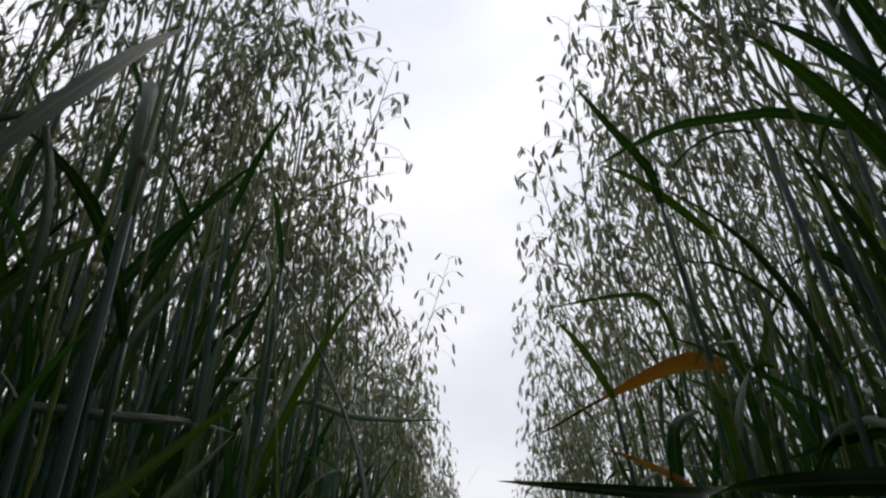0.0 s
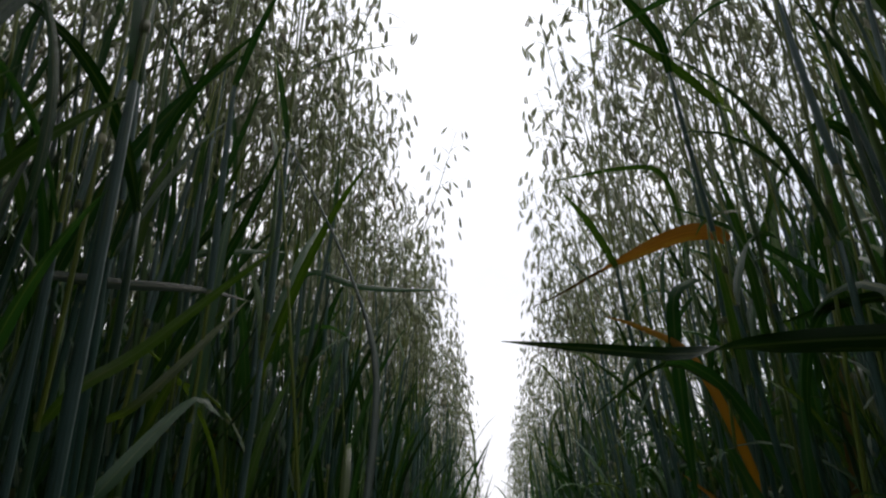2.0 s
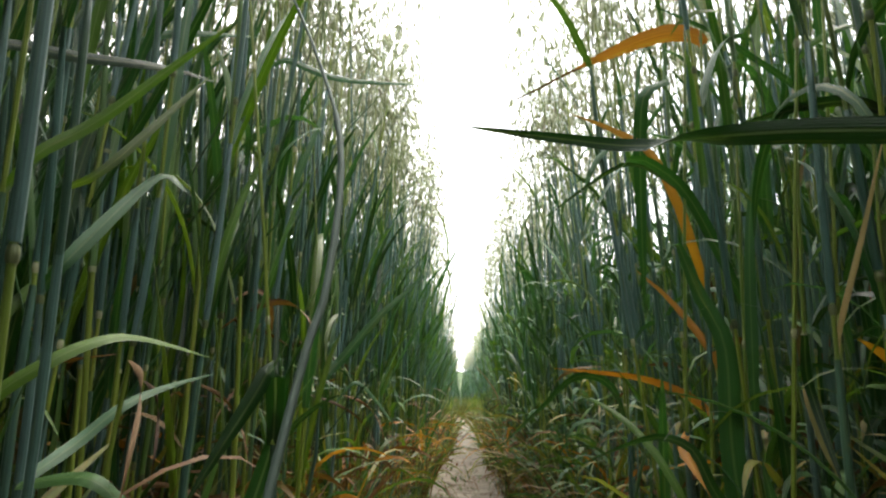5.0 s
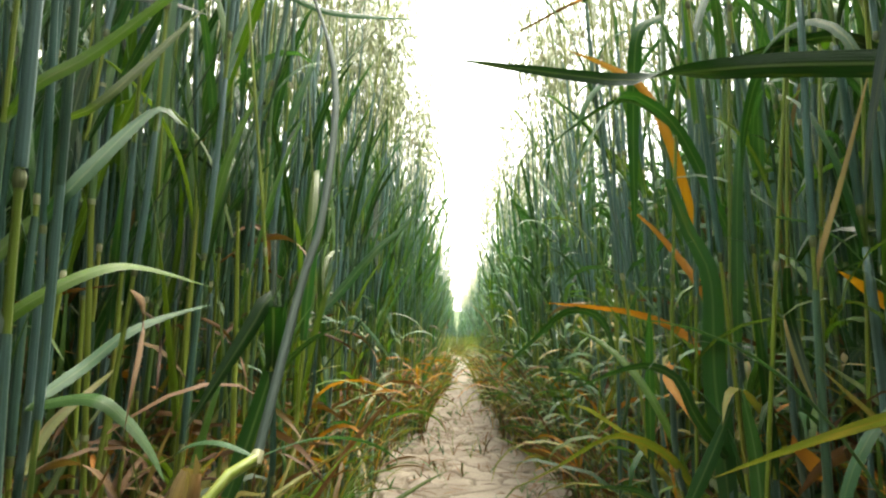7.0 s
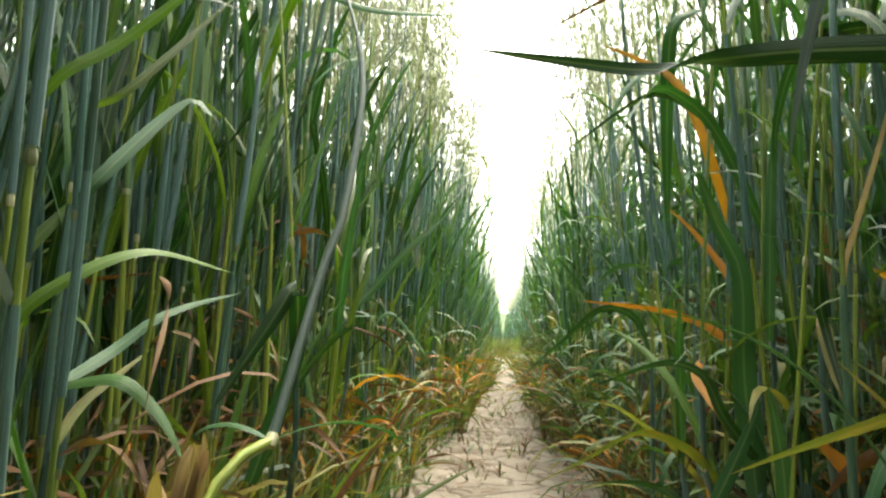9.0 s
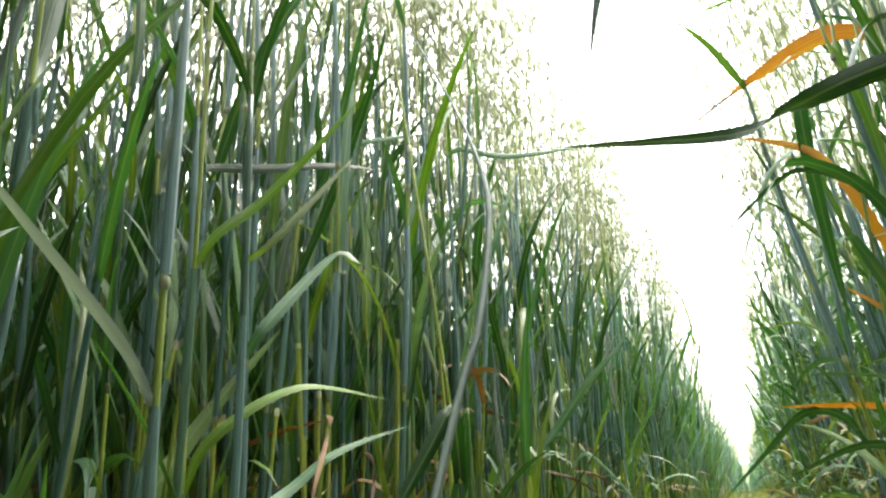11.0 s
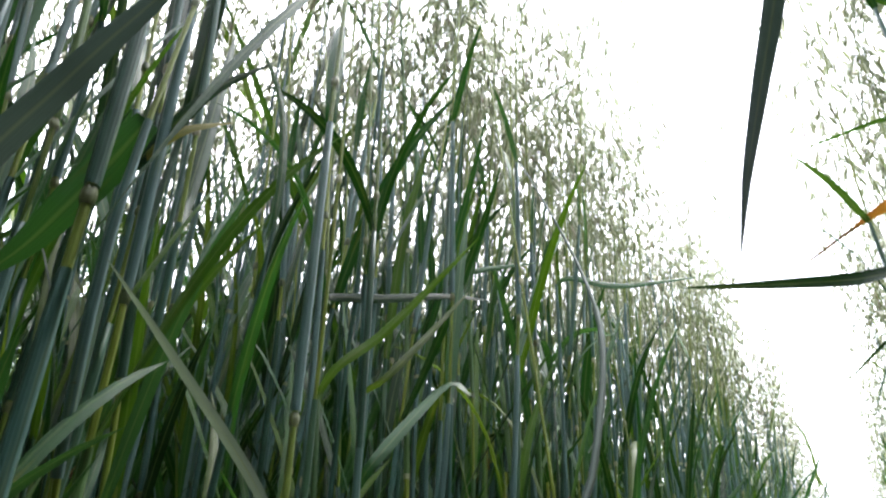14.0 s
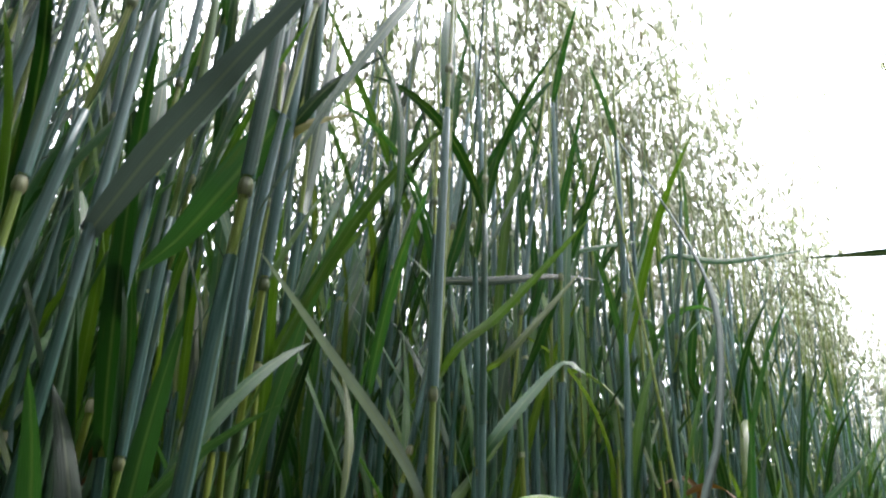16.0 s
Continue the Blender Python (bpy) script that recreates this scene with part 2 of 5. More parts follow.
def smooth_line(points, n):
    """n points along a soft curve through the given ones (Catmull-Rom), evenly spaced."""
    p = np.asarray(points, float)
    p = np.concatenate([[2 * p[0] - p[1]], p, [2 * p[-1] - p[-2]]])
    u = np.linspace(0, 1, 12, endpoint=False)[:, None]
    seg = [0.5 * (2 * b + (c - a) * u + (2 * a - 5 * b + 4 * c - d) * u**2 + (3 * b - a - 3 * c + d) * u**3) for a, b, c, d in zip(p, p[1:], p[2:], p[3:])]
    line = np.concatenate(seg + [p[-2:-1]])
    far = np.r_[0, np.cumsum(np.linalg.norm(np.diff(line, axis=0), axis=1))]
    want = np.linspace(0, far[-1], n)
    return np.stack([np.interp(want, far, line[:, k]) for k in range(3)], 1)


def tube(geo, line, radii, sides, mat=0):
    line = np.asarray(line, float)
    way = unit(np.gradient(line, axis=0))
    ref = np.array([0.31, 0.95, 0.05]) if abs(way[0, 2]) > 0.5 else np.array([0.1, 0.05, 1.0])
    a = unit(np.cross(way, ref))
    b = np.cross(way, a)
    ang = np.arange(sides) / sides * 2 * np.pi
    v = line[:, None] + np.asarray(radii)[:, None, None] * (np.cos(ang)[None, :, None] * a[:, None] + np.sin(ang)[None, :, None] * b[:, None])
    n = len(line)
    far = np.r_[0, np.cumsum(np.linalg.norm(np.diff(line, axis=0), axis=1))]
    uv = np.stack([np.tile(np.abs(np.arange(sides) / sides * 2 - 1), n), np.repeat(far, sides)], 1)
    i, j = np.meshgrid(np.arange(n - 1), np.arange(sides), indexing="ij")
    k = (j + 1) % sides
    q = np.stack([i * sides + j, i * sides + k, (i + 1) * sides + k, (i + 1) * sides + j], -1).reshape(-1, 4)
    geo.add(v.reshape(-1, 3), uv, q, mat=mat)


def ribbon(geo, line, width, side, fold=0.2, twist=0.0, mat=0, flat=False):
    """A grass blade along line: side is the crosswise direction at its base, twist the turn in radians up to its tip."""
    line = np.asarray(line, float)
    n = len(line)
    s = np.linspace(0, 1, n)
    way = unit(np.gradient(line, axis=0))
    side = unit(np.asarray(side, float)[None] - (way @ np.asarray(side, float))[:, None] * way)
    up = np.cross(side, way)
    ang = np.asarray(twist) * np.ones(n) if np.ndim(twist) else twist * s**1.3
    c, z = np.cos(ang)[:, None], np.sin(ang)[:, None]
    side, up = c * side + z * up, c * up - z * side
    half = 0.5 * width * np.minimum(1, 0.62 + 1.6 * s) * np.clip(1 - s**2.6, 0, 1) ** 0.8
    half = np.maximum(half, 0.00015)[:, None]
    far = np.r_[0, np.cumsum(np.linalg.norm(np.diff(line, axis=0), axis=1))]
    if flat:
        v = np.stack([line - side * half, line + side * half], 1)
        uv = np.stack([np.tile([0.0, 1.0], n), np.repeat(far, 2)], 1)
        i = np.arange(n - 1) * 2
        q = np.stack([i, i + 1, i + 3, i + 2], 1)
    else:
        v = np.stack([line - side * half + up * half * fold, line - side * half * 0.5 + up * half * fold * 0.35, line, line + side * half * 0.5 + up * half * fold * 0.35, line + side * half + up * half * fold], 1)
        uv = np.stack([np.tile([0.0, 0.25, 0.5, 0.75, 1.0], n), np.repeat(far, 5)], 1)
        i = np.arange(n - 1)[:, None] * 5 + np.arange(4)[None]
        q = np.stack([i, i + 1, i + 6, i + 5], -1).reshape(-1, 4)
    geo.add(v.reshape(-1, 3), uv, q, mat=mat)


def arc(base, azimuth, length, tilt, droop, n, power=1.6, sway=0.0):
    """The mid-line of a blade that leaves at tilt degrees from upright and bends over by droop more."""
    s = np.linspace(0, 1, n)
    ang = np.radians(tilt + droop * s**power)
    step = length / (n - 1)
    az = azimuth + sway * s
    d = np.stack([np.sin(ang) * np.cos(az), np.sin(ang) * np.sin(az), np.cos(ang)], 1)
    p = np.zeros((n, 3))
    p[1:] = np.cumsum(0.5 * (d[1:] + d[:-1]) * step, axis=0)
    return p + base


def spikelet(geo, at, way, size, rng, fine, mat):
    """A drooping oat spikelet: two pointed husks that gape a little."""
    way = way / np.linalg.norm(way)
    a = np.cross(way, rng.normal(size=3))
    a /= np.linalg.norm(a)
    b = np.cross(way, a)
    wide = size * rng.uniform(0.18, 0.25)
    if fine:
        s = np.array([0.0, 0.28, 0.68, 1.0])
        w = wide * np.array([0.15, 0.8, 0.7, 0.04])
        for sign in (1, -1):
            lift = sign * wide * np.array([0.02, 0.26, 0.38, 0.42 + 0.3 * rng.random()])
            belly = sign * w * 0.45
            mid = at + way * (s * size)[:, None] + b * (lift + belly)[:, None]
            lo = at + way * (s * size)[:, None] + b * (lift * 0.35)[:, None]
            v = np.stack([lo - a * w[:, None] * 0.55, mid, lo + a * w[:, None] * 0.55], 1).reshape(-1, 3)
            uv = np.stack([np.tile([0, 0.5, 1.0], 4), np.repeat(s * size, 3)], 1)
            i = np.arange(3)[:, None] * 3 + np.arange(2)[None]
            geo.add(v, uv, np.stack([i, i + 1, i + 4, i + 3], -1).reshape(-1, 4), mat=mat)
    else:
        m = at + way * size * 0.42
        v = np.array([at, m + a * wide * 0.5, m + b * wide * 0.4, m - a * wide * 0.5, m - b * wide * 0.4, at + way * size])
        uv = np.array([[0.5, 0], [0, 0.01], [0.3, 0.01], [0.7, 0.01], [1, 0.01], [0.5, 0.02]])
        t = [(0, 1, 2), (0, 2, 3), (0, 3, 4), (0, 4, 1), (5, 2, 1), (5, 3, 2), (5, 4, 3), (5, 1, 4)]
        geo.add(v, uv, t=t, mat=mat)


def panicle(twigs, husks, rng, base, top, level, mat_twig, mat_husk):
    """The loose drooping head: whorls of hair-thin branches that carry hanging spikelets. level 0 is the finest."""
    base, top = np.array(base), np.array(top)
    count = (6, 6, 5, 4)[level]
    if level == 0:
        tube(twigs, smooth_line([base, (base + top) / 2 + rng.normal(0, 0.003, 3), top], 7), np.linspace(0.0011, 0.0004, 7), 5, mat_twig)
    else:
        ribbon(twigs, [base, (base + top) / 2, top], 0.0022, (1, 0.3, 0), flat=True, mat=mat_twig)
    for k in range(count):
        f = k / (count - 1)
        at = base + (top - base) * (0.05 + 0.95 * f)
        for _ in range((5, 4, 3, 1)[level] if f < 0.5 else (3, 3, 2, 1)[level]):
            az, long = rng.uniform(0, 2 * np.pi), (0.085 - 0.055 * f) * rng.uniform(0.6, 1.25)
            line = arc(at, az, long, rng.uniform(15, 45), rng.uniform(70, 125), (5, 3, 3, 2)[level], 1.8)
            if level == 0:
                tube(twigs, line, np.linspace(0.00042, 0.00025, 5), 3, mat_twig)
            else:
                ribbon(twigs, line, 0.0012, (-np.sin(az), np.cos(az), 0), flat=True, mat=mat_twig)
            grow = (0.88, 1.15, 1.5, 1.6)[level]
            hang = np.array([0.3 * np.cos(az), 0.3 * np.sin(az), -1]) + rng.normal(0, 0.22, 3)
            spikelet(husks, line[-1], hang, grow * rng.uniform(0.019, 0.026), rng, level == 0, mat_husk)
            if long > 0.045 and level < 2:
                mid = line[len(line) // 2]
                spikelet(husks, mid + np.array([0, 0, -0.004]), np.array([0.4 * np.cos(az), 0.4 * np.sin(az), -1]) + rng.normal(0, 0.3, 3), grow * rng.uniform(0.018, 0.024), rng, level == 0, mat_husk)


NODES = (0.0, 0.09, 0.22, 0.38, 0.58, 0.80)  # heights of the nodes, as a share of the stalk below the panicle


def culm_line(rng, height, bend):
    az = rng.uniform(0, 2 * np.pi)
    s = np.linspace(0, 1, 24)
    off = bend * s**2 + 0.006 * np.sin(s * 9 + az)
    return np.stack([off * np.cos(az), off * np.sin(az), s * height], 1)


def along(line, f):
    x = np.clip(f, 0, 1) * (len(line) - 1)
    return np.array([np.interp(x, np.arange(len(line)), line[:, k]) for k in range(3)])


def stalk(culm, line, sides=6, thick=1.0):
    """A jointed stalk with swollen nodes."""
    f = np.linspace(0, 1, 15)
    tube(culm, [along(line, x) for x in f], thick * (0.0021 - 0.0011 * f), sides, 0)
    for x in NODES[1:-1]:
        g = x + np.array([-0.0032, -0.0012, 0.0012, 0.0032])
        tube(culm, [along(line, y) for y in g], thick * np.array([0.0020, 0.00255, 0.00255, 0.0021]), sides, 1)


def sheath(geo, line, low, high, sides=6, mat=1, thick=1.0):
    """The part of a leaf that wraps the stalk, from its node up to the collar."""
    f = np.linspace(low + 0.004, high, 6)
    r = thick * (0.0031 - 0.0011 * f) * np.array([0.95, 1.05, 1.05, 1.02, 0.98, 0.80])
    tube(geo, [along(line, x) for x in f], r, sides, mat)


def collar(geo, sides=6):
    """Joins the sheath added last but one to the foot of the blade added last."""
    ring, row = geo.v[-2][-sides:], geo.v[-1][:5]
    if np.linalg.norm(ring.mean(0) - row[2]) > 0.012:
        return
    first = geo.n - len(geo.v[-1])
    near = [int(np.argmin(np.linalg.norm(ring - p, axis=1))) for p in row]
    t = [(first + k, first + k + 1, first - sides + near[k]) for k in range(4)]
    geo.add(np.zeros((0, 3)), np.zeros((0, 2)), t=np.array(t) - geo.n)


def oat_plant(rng, at=(0, 0, 0), height=None, single=False, calm=False):
    """A whole oat plant: jointed stalk, leaves whose sheaths wrap it, dry lower leaves and the open panicle."""
    height = height or rng.uniform(0.86, 0.98)
    ob = thing("oat_plant", at)
    line = culm_line(rng, height, rng.uniform(0.0, 0.05))
    g = Geo()
    stalk(g, line)
    part("culm", g, [M_CULM, M_NODE], ob)
    az = rng.uniform(0, 2 * np.pi)
    for k, low in enumerate(NODES[1:-1]):
        high = low + (NODES[k + 2] - low) * rng.uniform(0.5, 0.95)
        az += np.pi + rng.normal(0, 0.5)
        g = Geo()
        base = along(line, high)
        dry = k == 0 or (k == 1 and rng.random() < 0.25)
        if not dry:
            sheath(g, line, low, high)
        flag = k == 3
        long = (1.0 if calm else 0.75) * (rng.uniform(0.07, 0.14) if flag else (rng.uniform(0.16, 0.28) if not dry else rng.uniform(0.08, 0.17)))
        wide = (0.86 if calm else 0.8) * (0.6 if flag else 1.0) * rng.uniform(0.0085, 0.015) if not dry else rng.uniform(0.004, 0.008)
        hangs = not dry and not calm and rng.random() < 0.5
        mid = arc(base, az, long, rng.uniform(4, 24) if not dry else rng.uniform(50, 110), rng.uniform(120, 165) if hangs else (rng.uniform(8, 30) if calm else rng.uniform(8, 60) if k > 1 else rng.uniform(20, 110)) if not dry else rng.uniform(50, 90), 10, rng.uniform(0.7, 1.3) if hangs else rng.uniform(1.2, 2.6), rng.normal(0, 0.4))
        ribbon(g, mid, wide, (-np.sin(az), np.cos(az), 0), rng.uniform(0.1, 0.4), rng.normal(0, 1.2) if not dry else rng.normal(0, 3.5))
        if not dry:
            collar(g)
        if dry:
            part("dry_leaf", g, [M_DRY, M_SHEATH], ob, "withered brown leaf blade")
        else:
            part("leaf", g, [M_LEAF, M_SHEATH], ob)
    top = line[-1] + np.array([rng.normal(0, 0.02), rng.normal(0, 0.02), rng.uniform(0.19, 0.25)])
    tw, hu = Geo(), Geo()
    panicle(tw, hu, rng, line[-1], top, 0, 0, 0)
    head = part("panicle", tw, [M_TWIG], ob)
    if single:
        for k in range(0, len(hu.v), 2):
            g = Geo()
            g.add(hu.v[k], hu.uv[k], hu.q[k] - hu.q[k].min())
            g.add(hu.v[k + 1], hu.uv[k + 1], hu.q[k + 1] - hu.q[k + 1].min())
            part("spikelet", g, [M_HUSK], head)
    else:
        tagged(part("seed_head", hu, [M_HUSK], head, "pale green drooping oat spikelets"), kind="stuff")
    return tagged(ob, "tall green oat plant with drooping seed panicle, rooted in dry soil", "cereal plant", "oat plants beside the track")


def plant_mesh(rng, level, calm=False):
    """One oat plant as plain arrays, for the crowd behind the first ranks."""
    g = Geo()
    height = rng.uniform(0.86, 0.98)
    line = culm_line(rng, height, rng.uniform(0.0, 0.06))
    n = (0, 8, 6, 4)[level]
    f = np.linspace(0, 1, n)
    split = 0.38
    tube(g, [along(line, x) for x in np.linspace(0, split, 3)], np.array([0.0026, 0.0026, 0.0025]), 4 if level == 1 else 3, 2)
    tube(g, [along(line, x) for x in np.linspace(split, 1, n - 2)], np.linspace(0.0031, 0.0011, n - 2), 4 if level == 1 else 3, 1)
    az = rng.uniform(0, 2 * np.pi)
    if level == 1:
        for x in NODES[2:-1]:
            tube(g, [along(line, x - 0.002), along(line, x + 0.002)], [0.0034, 0.0034], 4, 4)
    for k, low in enumerate(NODES[1:-1]):
        high = low + (NODES[k + 2] - low) * rng.uniform(0.5, 0.95)
        az += np.pi + rng.normal(0, 0.5)
        dry = k == 0 or (k == 1 and rng.random() < 0.25)
        long = rng.uniform(0.07, 0.14) if k == 3 else (rng.uniform(0.16, 0.28) if not dry else rng.uniform(0.08, 0.17))
        mid = arc(along(line, high), az, long, rng.uniform(4, 24) if not dry else rng.uniform(50, 110), (rng.uniform(4, 32) if calm else rng.uniform(8, 60) if k > 1 else rng.uniform(20, 140)) if not dry else rng.uniform(50, 90), (0, 6, 4, 3)[level], rng.uniform(1.0, 2.4), rng.normal(0, 0.4))
        ribbon(g, mid, (0.6 if k == 3 else 1.0) * rng.uniform(0.008, 0.014) if not dry else 0.006, (-np.sin(az), np.cos(az), 0), 0.2, rng.normal(0, 1.3), 3 if dry else 0, flat=True)
    top = line[-1] + np.array([rng.normal(0, 0.02), rng.normal(0, 0.02), rng.uniform(0.19, 0.25)])
    panicle(g, g, rng, line[-1], top, level, 5, 4)
    return g.arrays()


CROWD_MATERIALS = [M_LEAF, M_SHEATH, M_CULM, M_DRY, M_HUSK, M_TWIG]


def crowd(name, spots, kinds, rng, label, category="cereal crop", mats=CROWD_MATERIALS, lean=0.05, sizes=(0.9, 1.1), toward=0.0, clear=False):
    """Many plants joined into one object; each spot is x, y."""
    out, n = [[] for _ in range(6)], 0
    for x, y in spots:
        v, uv, q, t, mq, mt = kinds[rng.integers(len(kinds))]
        a, s = rng.uniform(0, 2 * np.pi), rng.uniform(*sizes)
        c, z = np.cos(a), np.sin(a)
        w = v @ np.array([[c, z, 0], [-z, c, 0], [0, 0, 1]]) * s
        w = w + np.maximum(w[:, 2:3], 0) ** 1.5 * np.array([[rng.normal(toward, lean), rng.normal(0, lean), 0]]) + (x, y, 0)
        if clear and -0.7 < x < 0.8:
            side = 1 if x < (heads_left(y) + heads_right(y)) / 2 else -1
            slack = rng.exponential(0.014) - (0.006 if y < 3 else 0.018)
            over = (w[:, 0].max() - heads_left(y) if side > 0 else heads_right(y) - w[:, 0].min()) + slack
            if over > 0:
                w[:, 0] -= side * over * np.clip(w[:, 2] / 1.1, 0, 1.2) ** 1.4
        for o, arr in zip(out, (w, uv, q + n, t + n, mq, mt)):
            o.append(arr)
        n += len(v)
    ob = new(name, mesh_of(name, tuple(np.concatenate(o) for o in out), mats))
    return tagged(ob, label, category, kind="stuff")


# ---- the ground: one sheet, finely cracked along the track ----
LEFT, RIGHT = -0.212, 0.252  # the stands' edges on either side of the track


def ground():
    rng = np.random.default_rng(5)
    grow = np.cumsum(0.006 * 1.32 ** np.arange(40))
    xs = np.r_[-0.2 - grow[::-1], np.arange(-0.2, 0.3, 0.0038), 0.3 + grow]
    ys = np.r_[1.2 - grow[::-1], np.arange(1.2, 3.3, 0.0048), 3.3 + grow]
    x, y = np.meshgrid(xs, ys, indexing="ij")
    z = np.zeros_like(x)

    def cells(size, seed):
        r = np.random.default_rng(seed)
        ox, oy = r.random((2, 64, 64))
        wx = x + 0.035 * np.sin(y * 9.3 + 2 * np.sin(x * 11)) + 0.010 * np.sin(y * 61 + 3 * np.sin(x * 40))
        wy = 0.75 * y + 0.045 * np.sin(x * 17 + 2 * np.sin(y * 5.1)) + 0.010 * np.sin(x * 53 + 2 * np.sin(y * 37))
        gx, gy = wx / size, wy / size
        ix, iy = np.floor(gx).astype(int), np.floor(gy).astype(int)
        d = []
        for a in (-1, 0, 1):
            for b in (-1, 0, 1):
                kx, ky = (ix + a) % 64, (iy + b) % 64
                d.append(np.hypot(ix + a + ox[kx, ky] - gx, iy + b + oy[kx, ky] - gy))
        d = np.sort(np.array(d), axis=0)
        return (d[1] - d[0]) * size

    near = np.clip((3.5 - y) / 0.4, 0, 1) * np.clip((y - 1.0) / 0.3, 0, 1) * np.clip((0.6 - np.abs(x - 0.05)) / 0.2, 0, 1)
    gap = cells(0.11, 1)
    z -= near * 0.025 * np.clip(1 - gap / 0.0065, 0, 1) ** 0.5
    fine = cells(0.028, 2)
    z -= near * 0.0008 * np.clip(1 - fine / 0.003, 0, 1)
    z += near * 0.002 * np.clip(gap / 0.03, 0, 1)
    z += near * (0.0012 * np.sin(x * 31 + np.sin(y * 13)) * np.sin(y * 9 + x * 7) + 0.0004 * rng.normal(size=x.shape))
    z += 0.03 * np.clip((np.abs(x - 0.04) - 0.13) / 0.12, 0, 1) ** 2 * np.clip((0.8 - np.abs(x)) / 0.3, 0, 1)
    i, j = np.meshgrid(np.arange(len(xs) - 1), np.arange(len(ys) - 1), indexing="ij")
    m = len(ys)
    q = np.stack([i * m + j, (i + 1) * m + j, (i + 1) * m + j + 1, i * m + j + 1], -1).reshape(-1, 4)
    v = np.stack([x, y, z], -1).reshape(-1, 3)
    g = Geo()
    g.add(v, v[:, :2], q)
    ob = new("ground", mesh_of("ground", g.arrays(), [M_SOIL]))
    return tagged(ob, "dry pale clay soil, cracked along the wheel track", "soil", kind="structure")


ground()


# ---- the crop ----
def nearing(y):
    """From 0 where the track is wide to 1 where the stands have closed in."""
    return min(1.0, max(0.0, (y - 0.9) / 1.5))


def edge_left(y):
    return LEFT + 0.100 * nearing(y) + 0.014 * min(6.0, max(0.0, y - 2.2)) + 0.012 * math.sin(y * 5.1 + 1) + 0.01 * math.sin(y * 13.7)


def edge_right(y):
    return RIGHT - 0.055 * nearing(y) + 0.005 * min(6.0, max(0.0, y - 2.4)) + 0.014 * math.sin(y * 4.3) + 0.01 * math.sin(y * 11.1 + 2)


def heads_left(y):
    """How far the left stand's heads reach into the track."""
    return float(np.interp(y, [0.3, 0.8, 1.2, 1.84, 3.35, 6.2, 10.0], [-0.15, -0.125, -0.100, -0.060, -0.005, 0.060, 0.090]))


def heads_right(y):
    return float(np.interp(y, [0.3, 0.8, 1.2, 1.84, 3.35, 6.2, 10.0], [0.14, 0.118, 0.112, 0.112, 0.155, 0.165, 0.17]))


def spots_in(rng, x0, x1, y0, y1, per_m2, clear=0.2):
    """Random rooting spots within a strip, none close to where the camera is held."""
    n = int((x1 - x0) * (y1 - y0) * per_m2)
    p = np.stack([rng.uniform(x0, x1, n), rng.uniform(y0, y1, n)], 1)
    return [(x, y) for x, y in p if math.hypot(x - 0.03, y) > clear]


rng = np.random.default_rng(11)
DENSITY = 300
near_left = [(x + edge_left(y), y, 1) for x, y in spots_in(rng, -0.26, 0.05, -0.25, 0.19, 420, 0.0) + spots_in(rng, -0.26, 0.0, 0.19, 2.1, DENSITY, 0.0)]
near_right = [(x + edge_right(y), y, -1) for x, y in spots_in(rng, 0.0, 0.22, -0.1, 1.8, DENSITY, 0.0)]
near = [(x, y, side) for x, y, side in near_left + near_right if math.hypot(x - 0.03, y) > (0.29 if x < 0 and y > 0.19 else 0.215) and math.hypot(x + 0.25, y - 0.40) > 0.075]

def first_rank(x, y, side):
    return y > 0.3 and (edge_left(y) - x if side > 0 else x - edge_right(y)) < 0.085


GAPS = [(-0.205, 0.972)]  # spots left bare
near.sort(key=lambda p: not first_rank(*p))
count = min(92, sum(first_rank(*p) for p in near))
front = {side: [oat_plant(np.random.default_rng(170 + 5 * side + k), single=True, calm=side > 0) for k in range(5)] for side in (1, -1)}
inner = {side: [oat_plant(np.random.default_rng(120 + 10 * side + k), calm=side > 0) for k in range(8)] for side in (1, -1)}
placed = collections.Counter()
for k, (x, y, side) in enumerate(near):
    tip = heads_left(y) - 0.04 if side > 0 else heads_right(y) + 0.04
    toward = math.degrees(math.atan((tip - (edge_left(y) if side > 0 else edge_right(y))) / 1.05)) if y > 0.5 else 2.6 if side > 0 else -1.8
    swing = rng.normal(0, 1.5 if y > 0.5 else 2.2)
    m = pose(x, y, 0, rng.normal(-0.5, 2.2), toward + swing, 0) @ pose(0, 0, 0, 0, 0, rng.uniform(0, 360)) @ Matrix.Scale(rng.uniform(0.92, 1.08), 4)
    if any(math.hypot(x - a, y - b) < 0.012 for a, b in GAPS):
        continue
    kinds = (front if k < count else inner)[side]
    n = placed[k < count, side]
    placed[k < count, side] += 1
    if n < len(kinds):
        kinds[n].matrix_basis = m
    else:
        copy_thing(kinds[n % len(kinds)], m)


